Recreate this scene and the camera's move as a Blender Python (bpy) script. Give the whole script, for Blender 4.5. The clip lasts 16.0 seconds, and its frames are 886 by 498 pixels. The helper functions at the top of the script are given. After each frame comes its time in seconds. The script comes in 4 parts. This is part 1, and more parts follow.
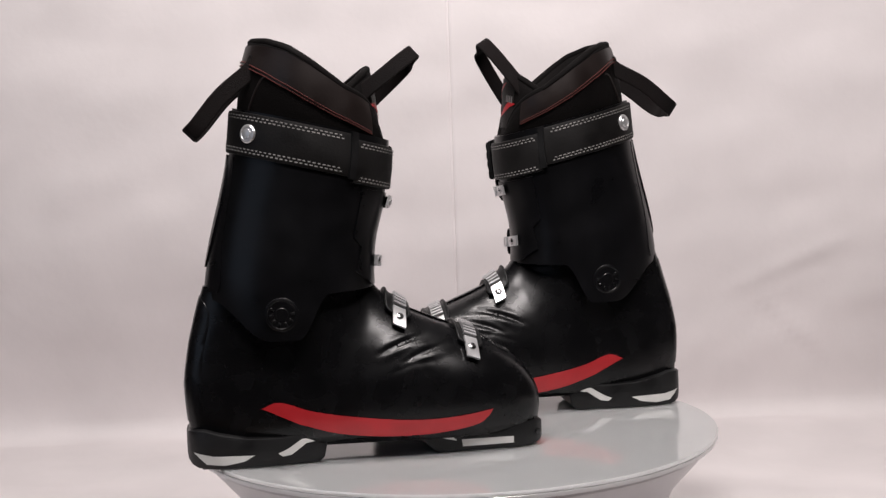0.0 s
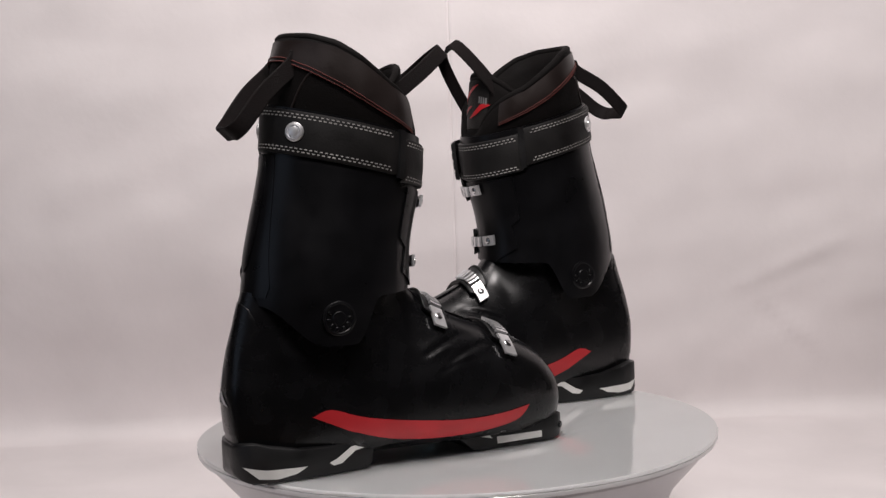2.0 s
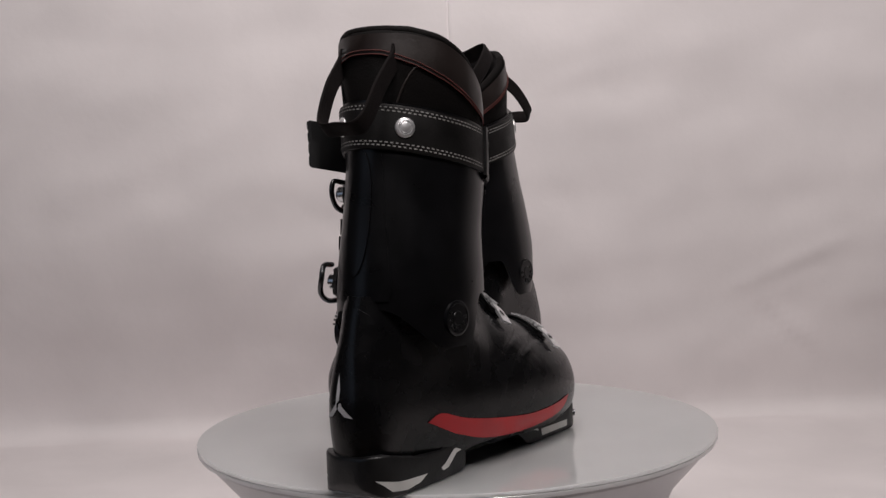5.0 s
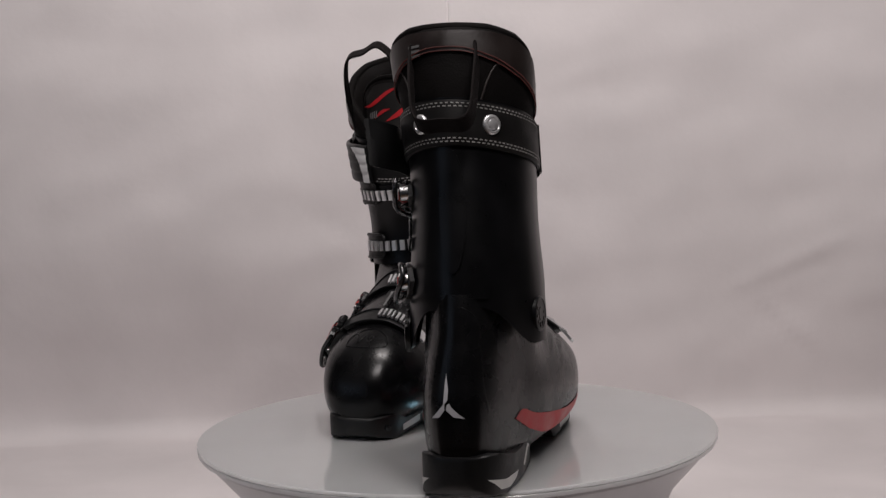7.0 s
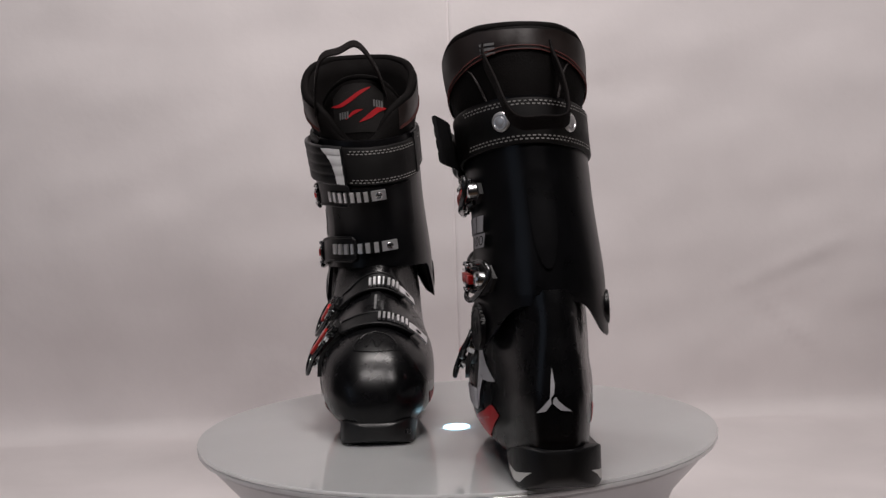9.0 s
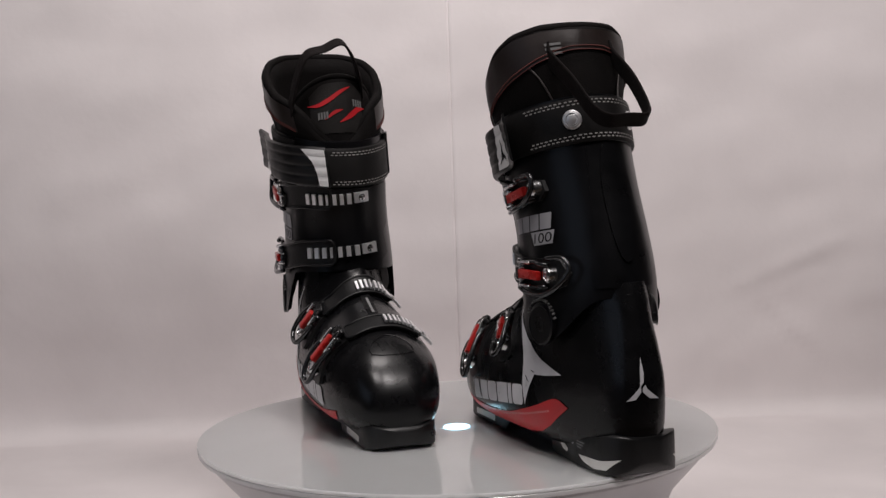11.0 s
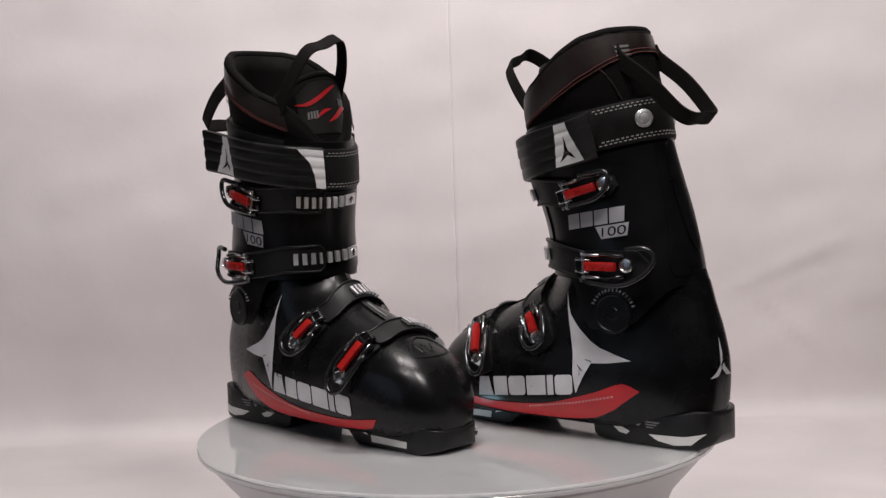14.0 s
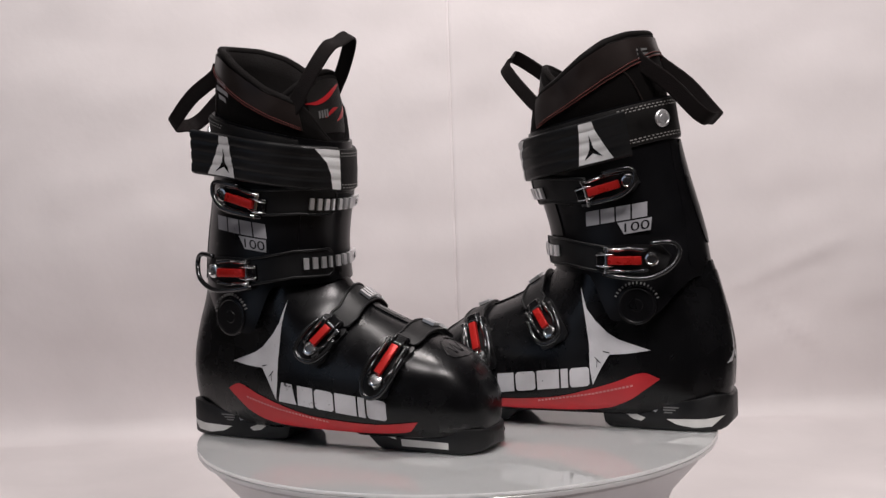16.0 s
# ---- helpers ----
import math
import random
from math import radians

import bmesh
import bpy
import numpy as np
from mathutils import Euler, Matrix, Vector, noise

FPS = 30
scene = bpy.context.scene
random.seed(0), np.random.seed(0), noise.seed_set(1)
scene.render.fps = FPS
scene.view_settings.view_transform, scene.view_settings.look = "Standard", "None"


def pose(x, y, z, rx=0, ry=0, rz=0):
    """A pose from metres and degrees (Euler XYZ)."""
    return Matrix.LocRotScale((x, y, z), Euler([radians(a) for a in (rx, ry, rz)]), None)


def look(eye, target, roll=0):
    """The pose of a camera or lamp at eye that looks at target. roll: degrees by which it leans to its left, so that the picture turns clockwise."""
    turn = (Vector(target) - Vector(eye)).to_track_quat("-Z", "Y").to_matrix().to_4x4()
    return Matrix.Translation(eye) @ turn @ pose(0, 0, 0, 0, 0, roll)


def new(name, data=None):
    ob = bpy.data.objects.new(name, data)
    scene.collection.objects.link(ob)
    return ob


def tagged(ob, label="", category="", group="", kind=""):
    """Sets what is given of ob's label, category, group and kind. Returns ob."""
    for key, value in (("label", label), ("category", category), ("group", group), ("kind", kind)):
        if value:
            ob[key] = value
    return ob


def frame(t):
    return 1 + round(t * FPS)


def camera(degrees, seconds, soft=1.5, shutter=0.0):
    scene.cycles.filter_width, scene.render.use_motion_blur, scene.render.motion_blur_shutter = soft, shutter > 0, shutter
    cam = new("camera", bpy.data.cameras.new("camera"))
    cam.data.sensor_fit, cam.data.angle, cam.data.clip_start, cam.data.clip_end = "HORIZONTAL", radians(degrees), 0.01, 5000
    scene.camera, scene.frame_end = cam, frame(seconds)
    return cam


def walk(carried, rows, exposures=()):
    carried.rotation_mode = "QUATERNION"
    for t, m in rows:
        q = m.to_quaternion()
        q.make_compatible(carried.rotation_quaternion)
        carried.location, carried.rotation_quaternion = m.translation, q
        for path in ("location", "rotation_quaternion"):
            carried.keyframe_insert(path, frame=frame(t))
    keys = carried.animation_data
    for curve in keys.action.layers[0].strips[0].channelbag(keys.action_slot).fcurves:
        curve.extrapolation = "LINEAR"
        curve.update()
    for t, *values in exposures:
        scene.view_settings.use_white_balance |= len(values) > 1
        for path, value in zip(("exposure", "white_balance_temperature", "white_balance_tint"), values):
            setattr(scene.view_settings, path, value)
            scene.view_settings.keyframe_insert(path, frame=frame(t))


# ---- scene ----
# camera: stands still before the turntable
cam = camera(36.36, 16.0, soft=1.4)
EYE = Vector((0.0, -1.3, 0.2823))
YAW, PITCH = -0.00579, 0.08254
AIM = EYE + Vector((math.sin(YAW) * math.cos(PITCH), math.cos(YAW) * math.cos(PITCH), -math.sin(PITCH)))
walk(cam, [(0, look(EYE, AIM, -1.958)), (16, look(EYE, AIM, -1.958))],
     exposures=[(0, 0.61), (1.5, 0.55), (3.5, 0.29), (7, -0.04), (9, 0.05), (12.5, 0.29), (16, 0.53)])

# ---- light: a ceiling lamp and an added bluish side fill in a closed room ----
world = bpy.data.worlds.new("room_air")
world.use_nodes = True
world.node_tree.nodes["Background"].inputs[0].default_value = (0.9, 0.92, 1.0, 1)
world.node_tree.nodes["Background"].inputs[1].default_value = 0.02
scene.world = world


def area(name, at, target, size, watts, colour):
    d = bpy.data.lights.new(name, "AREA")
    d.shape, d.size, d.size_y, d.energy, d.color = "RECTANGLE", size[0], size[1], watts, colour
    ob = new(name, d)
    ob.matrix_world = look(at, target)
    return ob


area("ceiling_light_lamp", (-0.25, -0.95, 1.55), (-0.05, 0.3, 0.0), (0.4, 0.3), 6.2, (1.0, 0.93, 0.92))
area("ceiling_light_lamp", (0.42, -0.95, 1.55), (0.3, 0.3, 0.0), (0.4, 0.3), 9.5, (1.0, 0.93, 0.92))
area("ceiling_light_lamp", (-0.18, -0.2, 1.5), (0.05, 0.3, 0.0), (0.16, 0.16), 4.2, (1.0, 0.93, 0.91))
area("ceiling_light_lamp", (0.10, -0.2, 1.5), (0.15, 0.3, 0.0), (0.16, 0.16), 4.6, (1.0, 0.93, 0.91))
# bluish fill added from the low west side; no window is built there
area("side_fill_light", (-2.3, -1.6, 0.7), (0, 0.1, 0.1), (1.7, 1.4), 2.2, (0.62, 0.76, 1.0))

# ---- materials ----


def mat(name, base, rough=0.5, metal=0.0, var=0.25, scale=40.0, bump=0.1, bump_scale=200.0, coat=0.0, spec=0.5, rvar=0.12, wear=None, wear_amt=0.0, wear_scale=60.0):
    m = bpy.data.materials.new(name)
    m.use_nodes = True
    nt = m.node_tree
    nd, ln = nt.nodes, nt.links
    p = nd["Principled BSDF"]
    tc = nd.new("ShaderNodeTexCoord")
    n1 = nd.new("ShaderNodeTexNoise")
    n1.inputs["Scale"].default_value, n1.inputs["Detail"].default_value = scale, 6
    ln.new(tc.outputs["Object"], n1.inputs["Vector"])
    ramp = nd.new("ShaderNodeMapRange")
    ramp.inputs["From Min"].default_value, ramp.inputs["From Max"].default_value = 0.3, 0.7
    ramp.inputs["To Min"].default_value, ramp.inputs["To Max"].default_value = 1 - var, 1 + var
    ln.new(n1.outputs["Fac"], ramp.inputs["Value"])
    mul = nd.new("ShaderNodeVectorMath")
    mul.operation = "SCALE"
    mul.inputs[0].default_value = base
    ln.new(ramp.outputs["Result"], mul.inputs["Scale"])
    col = mul.outputs["Vector"]
    if wear:
        n3 = nd.new("ShaderNodeTexNoise")
        n3.inputs["Scale"].default_value, n3.inputs["Detail"].default_value, n3.inputs["Roughness"].default_value = wear_scale, 8, 0.7
        ln.new(tc.outputs["Object"], n3.inputs["Vector"])
        r3 = nd.new("ShaderNodeMapRange")
        r3.inputs["From Min"].default_value, r3.inputs["From Max"].default_value = 0.66 - wear_amt, 0.70 - wear_amt
        ln.new(n3.outputs["Fac"], r3.inputs["Value"])
        mx = nd.new("ShaderNodeMix")
        mx.data_type = "RGBA"
        ln.new(r3.outputs["Result"], mx.inputs[0])
        ln.new(col, mx.inputs[6])
        mx.inputs[7].default_value = (*wear, 1)
        col = mx.outputs[2]
    ln.new(col, p.inputs["Base Color"])
    n2 = nd.new("ShaderNodeTexNoise")
    n2.inputs["Scale"].default_value, n2.inputs["Detail"].default_value = bump_scale, 4
    ln.new(tc.outputs["Object"], n2.inputs["Vector"])
    rr = nd.new("ShaderNodeMapRange")
    rr.inputs["From Min"].default_value, rr.inputs["From Max"].default_value = 0.3, 0.7
    rr.inputs["To Min"].default_value, rr.inputs["To Max"].default_value = max(0.02, rough - rvar), rough + rvar
    ln.new(n1.outputs["Fac"], rr.inputs["Value"])
    ln.new(rr.outputs["Result"], p.inputs["Roughness"])
    if bump:
        b = nd.new("ShaderNodeBump")
        b.inputs["Strength"].default_value, b.inputs["Distance"].default_value = bump, 0.001
        ln.new(n2.outputs["Fac"], b.inputs["Height"])
        ln.new(b.outputs["Normal"], p.inputs["Normal"])
    p.inputs["Metallic"].default_value = metal
    p.inputs["Coat Weight"].default_value = coat
    p.inputs["Specular IOR Level"].default_value = spec
    return m


M = {}
M["shell"] = mat("black_shell_plastic", (0.0042, 0.0042, 0.0048), 0.27, var=0.3, bump=0.06, bump_scale=120, rvar=0.05, spec=0.37, wear=(0.12, 0.12, 0.12), wear_amt=-0.085, wear_scale=260)
M["cuff"] = mat("black_cuff_plastic", (0.004, 0.004, 0.0048), 0.30, var=0.3, bump=0.06, bump_scale=140, rvar=0.03, spec=0.34)
M["sole"] = mat("black_sole_rubber", (0.006, 0.006, 0.0065), 0.45, bump=0.25, bump_scale=300)
M["strap"] = mat("black_strap_leather", (0.0055, 0.005, 0.005), 0.55, bump=0.2, bump_scale=500, spec=0.3)
M["pad"] = mat("black_moulded_rubber", (0.0055, 0.0055, 0.006), 0.45, bump=0.2, bump_scale=400, spec=0.35)
M["liner"] = mat("black_liner_fabric", (0.0042, 0.0034, 0.0033), 0.8, bump=0.5, bump_scale=600, spec=0.12)
M["collar"] = mat("grey_brown_liner_vinyl", (0.017, 0.012, 0.011), 0.4, bump=0.12, bump_scale=400)
M["tongue"] = mat("dark_tongue_fabric", (0.011, 0.0095, 0.009), 0.6, bump=0.4, bump_scale=600, spec=0.25)
M["pink"] = mat("pale_fine_print", (0.50, 0.20, 0.20), 0.6, var=0.3, bump=0)
M["web"] = mat("black_webbing", (0.007, 0.005, 0.005), 0.8, bump=0.8, bump_scale=900, spec=0.15)
M["thread"] = mat("grey_thread", (0.32, 0.31, 0.30), 0.8, bump=0)
M["red_thread"] = mat("dull_red_thread", (0.10, 0.02, 0.016), 0.8, bump=0)
M["red"] = mat("red_print", (0.44, 0.012, 0.018), 0.42, var=0.12, bump=0.05, wear=(0.02, 0.012, 0.012), wear_amt=-0.01, wear_scale=90)
M["lever"] = mat("red_anodised_aluminium", (0.50, 0.018, 0.015), 0.32, metal=0.35, var=0.12, bump=0.05)
M["white"] = mat("worn_white_print", (0.52, 0.52, 0.54), 0.5, var=0.12, bump=0.1, wear=(0.03, 0.03, 0.035), wear_amt=0.015, wear_scale=110)
M["patch"] = mat("pale_grey_moulding", (0.70, 0.70, 0.70), 0.45, var=0.08, bump=0.1)
M["dim"] = mat("faded_grey_print", (0.16, 0.16, 0.16), 0.6, var=0.3, bump=0.1)
M["dimwhite"] = mat("grey_print", (0.33, 0.33, 0.35), 0.5, var=0.12, bump=0.1, wear=(0.03, 0.03, 0.03), wear_amt=-0.01, wear_scale=140)
M["sole_grey"] = mat("pale_grey_sole_insert", (0.62, 0.62, 0.60), 0.5, var=0.12, bump=0.1)
M["chrome"] = mat("bright_aluminium", (0.72, 0.72, 0.73), 0.22, metal=1.0, var=0.1, bump=0.1, rvar=0.1)
M["steel"] = mat("brushed_steel", (0.80, 0.80, 0.81), 0.36, metal=0.75, var=0.1, bump=0.15, rvar=0.08)
M["dark_metal"] = mat("black_chrome", (0.07, 0.07, 0.073), 0.18, metal=0.85, var=0.2, bump=0.05)
M["disc"] = mat("white_gloss_acrylic", (0.90, 0.885, 0.89), 0.03, var=0.03, scale=8, bump=0.0, rvar=0.015, spec=0.75)
acrylic = M["disc"].node_tree.nodes["Principled BSDF"]
acrylic.inputs["Subsurface Weight"].default_value = 0.9
acrylic.inputs["Subsurface Radius"].default_value = (1, 0.95, 0.95)
acrylic.inputs["Subsurface Scale"].default_value = 0.05
M["edge"] = mat("clear_acrylic_edge", (0.80, 0.80, 0.81), 0.15, var=0.05, bump=0)
M["base"] = mat("white_turntable_plastic", (0.56, 0.55, 0.56), 0.4, var=0.05, bump=0.05)
M["cloth"] = mat("white_cotton_cloth", (0.74, 0.70, 0.70), 0.9, var=0.05, scale=7, bump=0.5, bump_scale=45)
M["plaster"] = mat("wall_paint", (0.08, 0.075, 0.072), 0.85, var=0.06, scale=3, bump=0.1)
M["boards"] = mat("brown_floor_wood", (0.20, 0.13, 0.08), 0.5, var=0.3, scale=6, bump=0.1)
led = bpy.data.materials.new("glowing_led")
led.use_nodes = True
led.node_tree.nodes["Principled BSDF"].inputs["Emission Color"].default_value = (0.42, 0.80, 1.0, 1)
led.node_tree.nodes["Principled BSDF"].inputs["Emission Strength"].default_value = 3.0
M["led"] = led

# ---- mesh helpers (boot meshes are drawn in millimetres) ----
MM = 0.001


def finish(name, bm, material, parent=None, label="", flip=False, scale=MM, sharp=38):
    if flip:
        for v in bm.verts:
            v.co.y = -v.co.y
        bmesh.ops.reverse_faces(bm, faces=bm.faces)
    for v in bm.verts:
        v.co *= scale
    me = bpy.data.meshes.new(name)
    bm.to_mesh(me)
    bm.free()
    me.polygons.foreach_set("use_smooth", [True] * len(me.polygons))
    if sharp:
        me.set_sharp_from_angle(angle=radians(sharp))
    me.materials.append(material)
    ob = new(name, me)
    if parent:
        ob.parent = parent
    if label:
        tagged(ob, label)
    return ob


def interp(x, xs, ys):
    return float(np.interp(x, xs, ys))


def spow(x, p):
    return math.copysign(abs(x) ** p, x)


def grid(bm, rows, closed=True, cap_start=False, cap_end=False):
    """Faces between successive rows of points; rows may be closed rings."""
    vs = [[bm.verts.new(p) for p in r] for r in rows]
    n = len(vs[0])
    for a, b in zip(vs, vs[1:]):
        for i in range(n if closed else n - 1):
            j = (i + 1) % n
            bm.faces.new((a[i], a[j], b[j], b[i]))
    if cap_start:
        bm.faces.new(vs[0][::-1])
    if cap_end:
        bm.faces.new(vs[-1])
    return vs


def outward(bm):
    bmesh.ops.recalc_face_normals(bm, faces=bm.faces)


def tube(bm, pts, r, sides=8, closed=False, flat=1.0):
    pts = [Vector(p) for p in pts]
    n = len(pts)
    rows = []
    ref = Vector((0.13, 0.31, 0.94))
    for i, p in enumerate(pts):
        a = pts[(i - 1) % n] if closed or i else p
        b = pts[(i + 1) % n] if closed or i < n - 1 else p
        d = (b - a).normalized()
        x = (ref - d * ref.dot(d)).normalized()
        ref = x
        y = d.cross(x)
        rows.append([p + x * math.cos(k * math.tau / sides) * r + y * math.sin(k * math.tau / sides) * r * flat for k in range(sides)])
    if closed:
        rows.append(rows[0])
    grid(bm, rows, True, not closed, not closed)
    bmesh.ops.remove_doubles(bm, verts=bm.verts, dist=0.001)
    outward(bm)


def ribbon(bm, pts, sides, w, th):
    """A strip of width w and thickness th along pts; sides: the direction of its width at each point."""
    pts = [Vector(p) for p in pts]
    rows = []
    for i, p in enumerate(pts):
        d = (pts[min(i + 1, len(pts) - 1)] - pts[max(i - 1, 0)]).normalized()
        s = Vector(sides[i]).normalized()
        s = (s - d * s.dot(d)).normalized()
        n = d.cross(s)
        h, e = w / 2, th / 2
        rows.append([p + s * a + n * b for a, b in ((-h, -e * 0.4), (-h + e, -e), (h - e, -e), (h, -e * 0.4), (h, e * 0.4), (h - e, e), (-h + e, e), (-h, e * 0.4))])
    grid(bm, rows, True, True, True)
    outward(bm)


def decal(bm, poly, mapf, off, step=(6, 6), thick=0.0):
    """A flat outline laid on a curved surface: mapf(x, y, off) is the point of the surface, raised by off."""
    t = bmesh.new()
    t.faces.new([t.verts.new((x, y, 0)) for x, y in poly])
    for ax, st in ((0, step[0]), (1, step[1])):
        lo, hi = min(p[ax] for p in poly), max(p[ax] for p in poly)
        k = lo + st
        while k < hi - st * 0.2:
            co, no = [0, 0, 0], [0, 0, 0]
            co[ax], no[ax] = k, 1
            bmesh.ops.bisect_plane(t, geom=t.verts[:] + t.edges[:] + t.faces[:], plane_co=co, plane_no=no, dist=1e-4)
            k += st
    if t.faces[:][0].normal.z < 0:
        bmesh.ops.reverse_faces(t, faces=t.faces)
    if thick:
        ret = bmesh.ops.extrude_face_region(t, geom=t.faces[:])
        low = [v for v in t.verts if v not in {g for g in ret["geom"] if isinstance(g, bmesh.types.BMVert)}]
        for v in low:
            v.co.z = -thick
    src = {}
    for v in t.verts:
        src[v] = bm.verts.new(mapf(v.co.x, v.co.y, off + v.co.z))
    for f in t.faces:
        bm.faces.new([src[v] for v in f.verts])
    t.free()


def orient(bm, at, normal, up=(0, 0, 1)):
    """Move a mesh drawn round the origin, with z outward, to a place on a surface."""
    n = Vector(normal).normalized()
    u = Vector(up)
    y = (u - n * u.dot(n)).normalized()
    x = y.cross(n)
    m = Matrix((x, y, n)).transposed().to_4x4()
    bmesh.ops.transform(bm, matrix=Matrix.Translation(at) @ m, verts=bm.verts)


def lathe(bm, prof, seg=24):
    rows = [[(r * math.cos(k * math.tau / seg), r * math.sin(k * math.tau / seg), z) for k in range(seg)] for r, z in prof]
    grid(bm, rows, True, True, True)
    outward(bm)


def box(bm, lo, hi, bevel=0.0, seg=2):
    r = bmesh.ops.create_cube(bm, size=1)
    for v in r["verts"]:
        v.co = Vector([lo[i] + (v.co[i] + 0.5) * (hi[i] - lo[i]) for i in range(3)])
    if bevel:
        es = list({e for v in r["verts"] for e in v.link_edges})
        bmesh.ops.bevel(bm, geom=es, offset=bevel, segments=seg, affect="EDGES", profile=0.6)


# ---- surfaces of the boot: u runs from heel to toe, v to the outer side, z up ----
RZ = [14, 18, 25, 36, 50, 62, 74, 84, 92, 101, 110, 119, 128, 143, 158]
RB = [7, 3, 1, 0.5, -1, -1.5, -1.5, -0.5, 1, 2.5, 4, 6.5, 9, 13, 18]
RF = [315, 317, 318, 319, 318, 312, 303, 293, 281, 266, 242, 219, 198, 177, 166]
RG = [0.72, 0.83, 0.93, 0.98, 1.0, 1.0, 0.98, 0.95, 0.945, 0.94, 0.935, 0.925, 0.91, 0.88, 0.84]
LU = [0, 40, 80, 130, 180, 240, 320]
LAT = [37, 42, 50.5, 57.5, 59.5, 60, 57]
MED = [32.5, 33, 36.5, 46, 52, 56, 56]


def smooth_table(xs, ys, sigma):
    """The table resampled finely and rounded off, so that surfaces show no bands."""
    x = np.arange(xs[0], xs[-1] + 0.5, 1.0)
    y = np.interp(x, xs, ys)
    k = np.exp(-0.5 * (np.arange(-3 * sigma, 3 * sigma + 1) / sigma) ** 2)
    n = len(k) // 2
    ends = np.concatenate([2 * y[0] - y[n:0:-1], y, 2 * y[-1] - y[-2:-n - 2:-1]])
    return x, np.convolve(ends, k / k.sum(), "valid")


_, RB = smooth_table(RZ, RB, 5)
_, RG = smooth_table(RZ, RG, 6)
RZ, RF = smooth_table(RZ, RF, 5)
_, LAT = smooth_table(LU, LAT, 14)
LU, MED = smooth_table(LU, MED, 14)


def ease(x):
    x = max(0.0, min(1.0, x))
    return x * x * (3 - 2 * x)


def dome(u, z, side):
    """The instep narrows towards its crest."""
    return 1 - (0.32 if side > 0 else 0.42) * ease((z - 66) / 80) * ease((u - (124 if side > 0 else 108)) / 55) * (1 - 0.6 * ease((u - 255) / 50))


def shell_par(z):
    ub, uf = interp(z, RZ, RB), interp(z, RZ, RF)
    return (ub + uf) / 2, (uf - ub) / 2, interp(z, RZ, RG), (3.5 - 1.3 * ease((z - 75) / 60), 3.1 - 0.9 * ease((z - 70) / 40))


def shell_p(phi, z, off=0.0):
    uc, a, g, n = shell_par(z)
    c, s = math.cos(phi), math.sin(phi)
    n = n[c > 0]
    u = uc + (a + off) * spow(c, 2 / n)
    w = interp(u, LU, LAT if s >= 0 else MED) * g * dome(u, z, s)
    return Vector((u, (w + off) * spow(s, 2 / n), z))


def shell_w(u, z, side):
    uc, a, g, n = shell_par(z)
    n = n[u > uc]
    s = min(1.0, abs((u - uc) / a))
    return interp(u, LU, LAT if side > 0 else MED) * g * dome(u, z, side) * (1 - s ** n) ** (1 / n)


def on_shell(side):
    return lambda u, z, off: Vector((u, side * (shell_w(u, z, side) + off), z))


CH = [100, 112, 130, 150, 175, 200, 225, 250, 275, 300, 345]
CB = [24, 23, 21, 21, 26, 33, 41, 48, 51, 54, 57]
CF = [166, 166, 168, 168, 168, 170, 176, 183, 187, 189, 190]
CW = [55, 54.5, 54, 53.5, 52.5, 50.5, 50, 51, 52, 53, 55]
_, CB = smooth_table(CH, CB, 8)
_, CF = smooth_table(CH, CF, 8)
CH, CW = smooth_table(CH, CW, 8)
CUFF_N = 2.12
# flex creases of the shell: side, from (u, z), to (u, z), depth
CREASES = ((-1, 168, 93, 212, 107, 1.2), (-1, 188, 85, 232, 98, 1.1), (-1, 178, 76, 214, 86, 0.4))
SETBACK = [0.0]


def lean(h):
    return interp(h, [120, 255], [0.0, 0.24])


def sway(h):
    return interp(h, [120, 160, 200, 240, 290, 340], [3, 3, 5, 8, 13, 17])


def cuff_p(phi, h, off=0.0):
    ub, uf, b = interp(h, CH, CB), interp(h, CH, CF), interp(h, CH, CW)
    uc, a = (ub + uf) / 2, (uf - ub) / 2
    c = math.cos(phi)
    du = (a + off) * spow(c, 2 / CUFF_N)
    narrow = 1 - 0.21 * max(0.0, -c) ** 1.5
    return Vector((uc + du - SETBACK[0] * (h - 120) / 170, sway(h) + (b * narrow + off) * spow(math.sin(phi), 2 / CUFF_N), h - lean(h) * du))


def cuff_deg(off0=0.0):
    return lambda d, h, off: cuff_p(radians(d), h, off0 + off)


def on_cuff(side):
    def f(u, z, off):
        h = z
        for _ in range(4):
            ub, uf = interp(h, CH, CB), interp(h, CH, CF)
            h = z + lean(h) * (u - (ub + uf) / 2)
        ub, uf, b = interp(h, CH, CB), interp(h, CH, CF), interp(h, CH, CW)
        s = min(1.0, abs((u - (ub + uf) / 2) / ((uf - ub) / 2)))
        return Vector((u - SETBACK[0] * (h - 120) / 170, sway(h) + side * (b * (1 - s ** CUFF_N) ** (1 / CUFF_N) + off), z))
    return f


def cuff_low(phi):
    """Height of the cuff's hem: a lobe hangs over each ankle pivot, the hem rises before and behind it."""
    c = math.cos(phi)
    low, front, rear = (112, 44, 32) if math.sin(phi) < 0 else (106, 50, 36)
    return low + front * (ease((c - 0.03) / 0.36) * 0.85 + 0.15 * max(0.0, c)) + rear * ease((-c - 0.28) / 0.65)


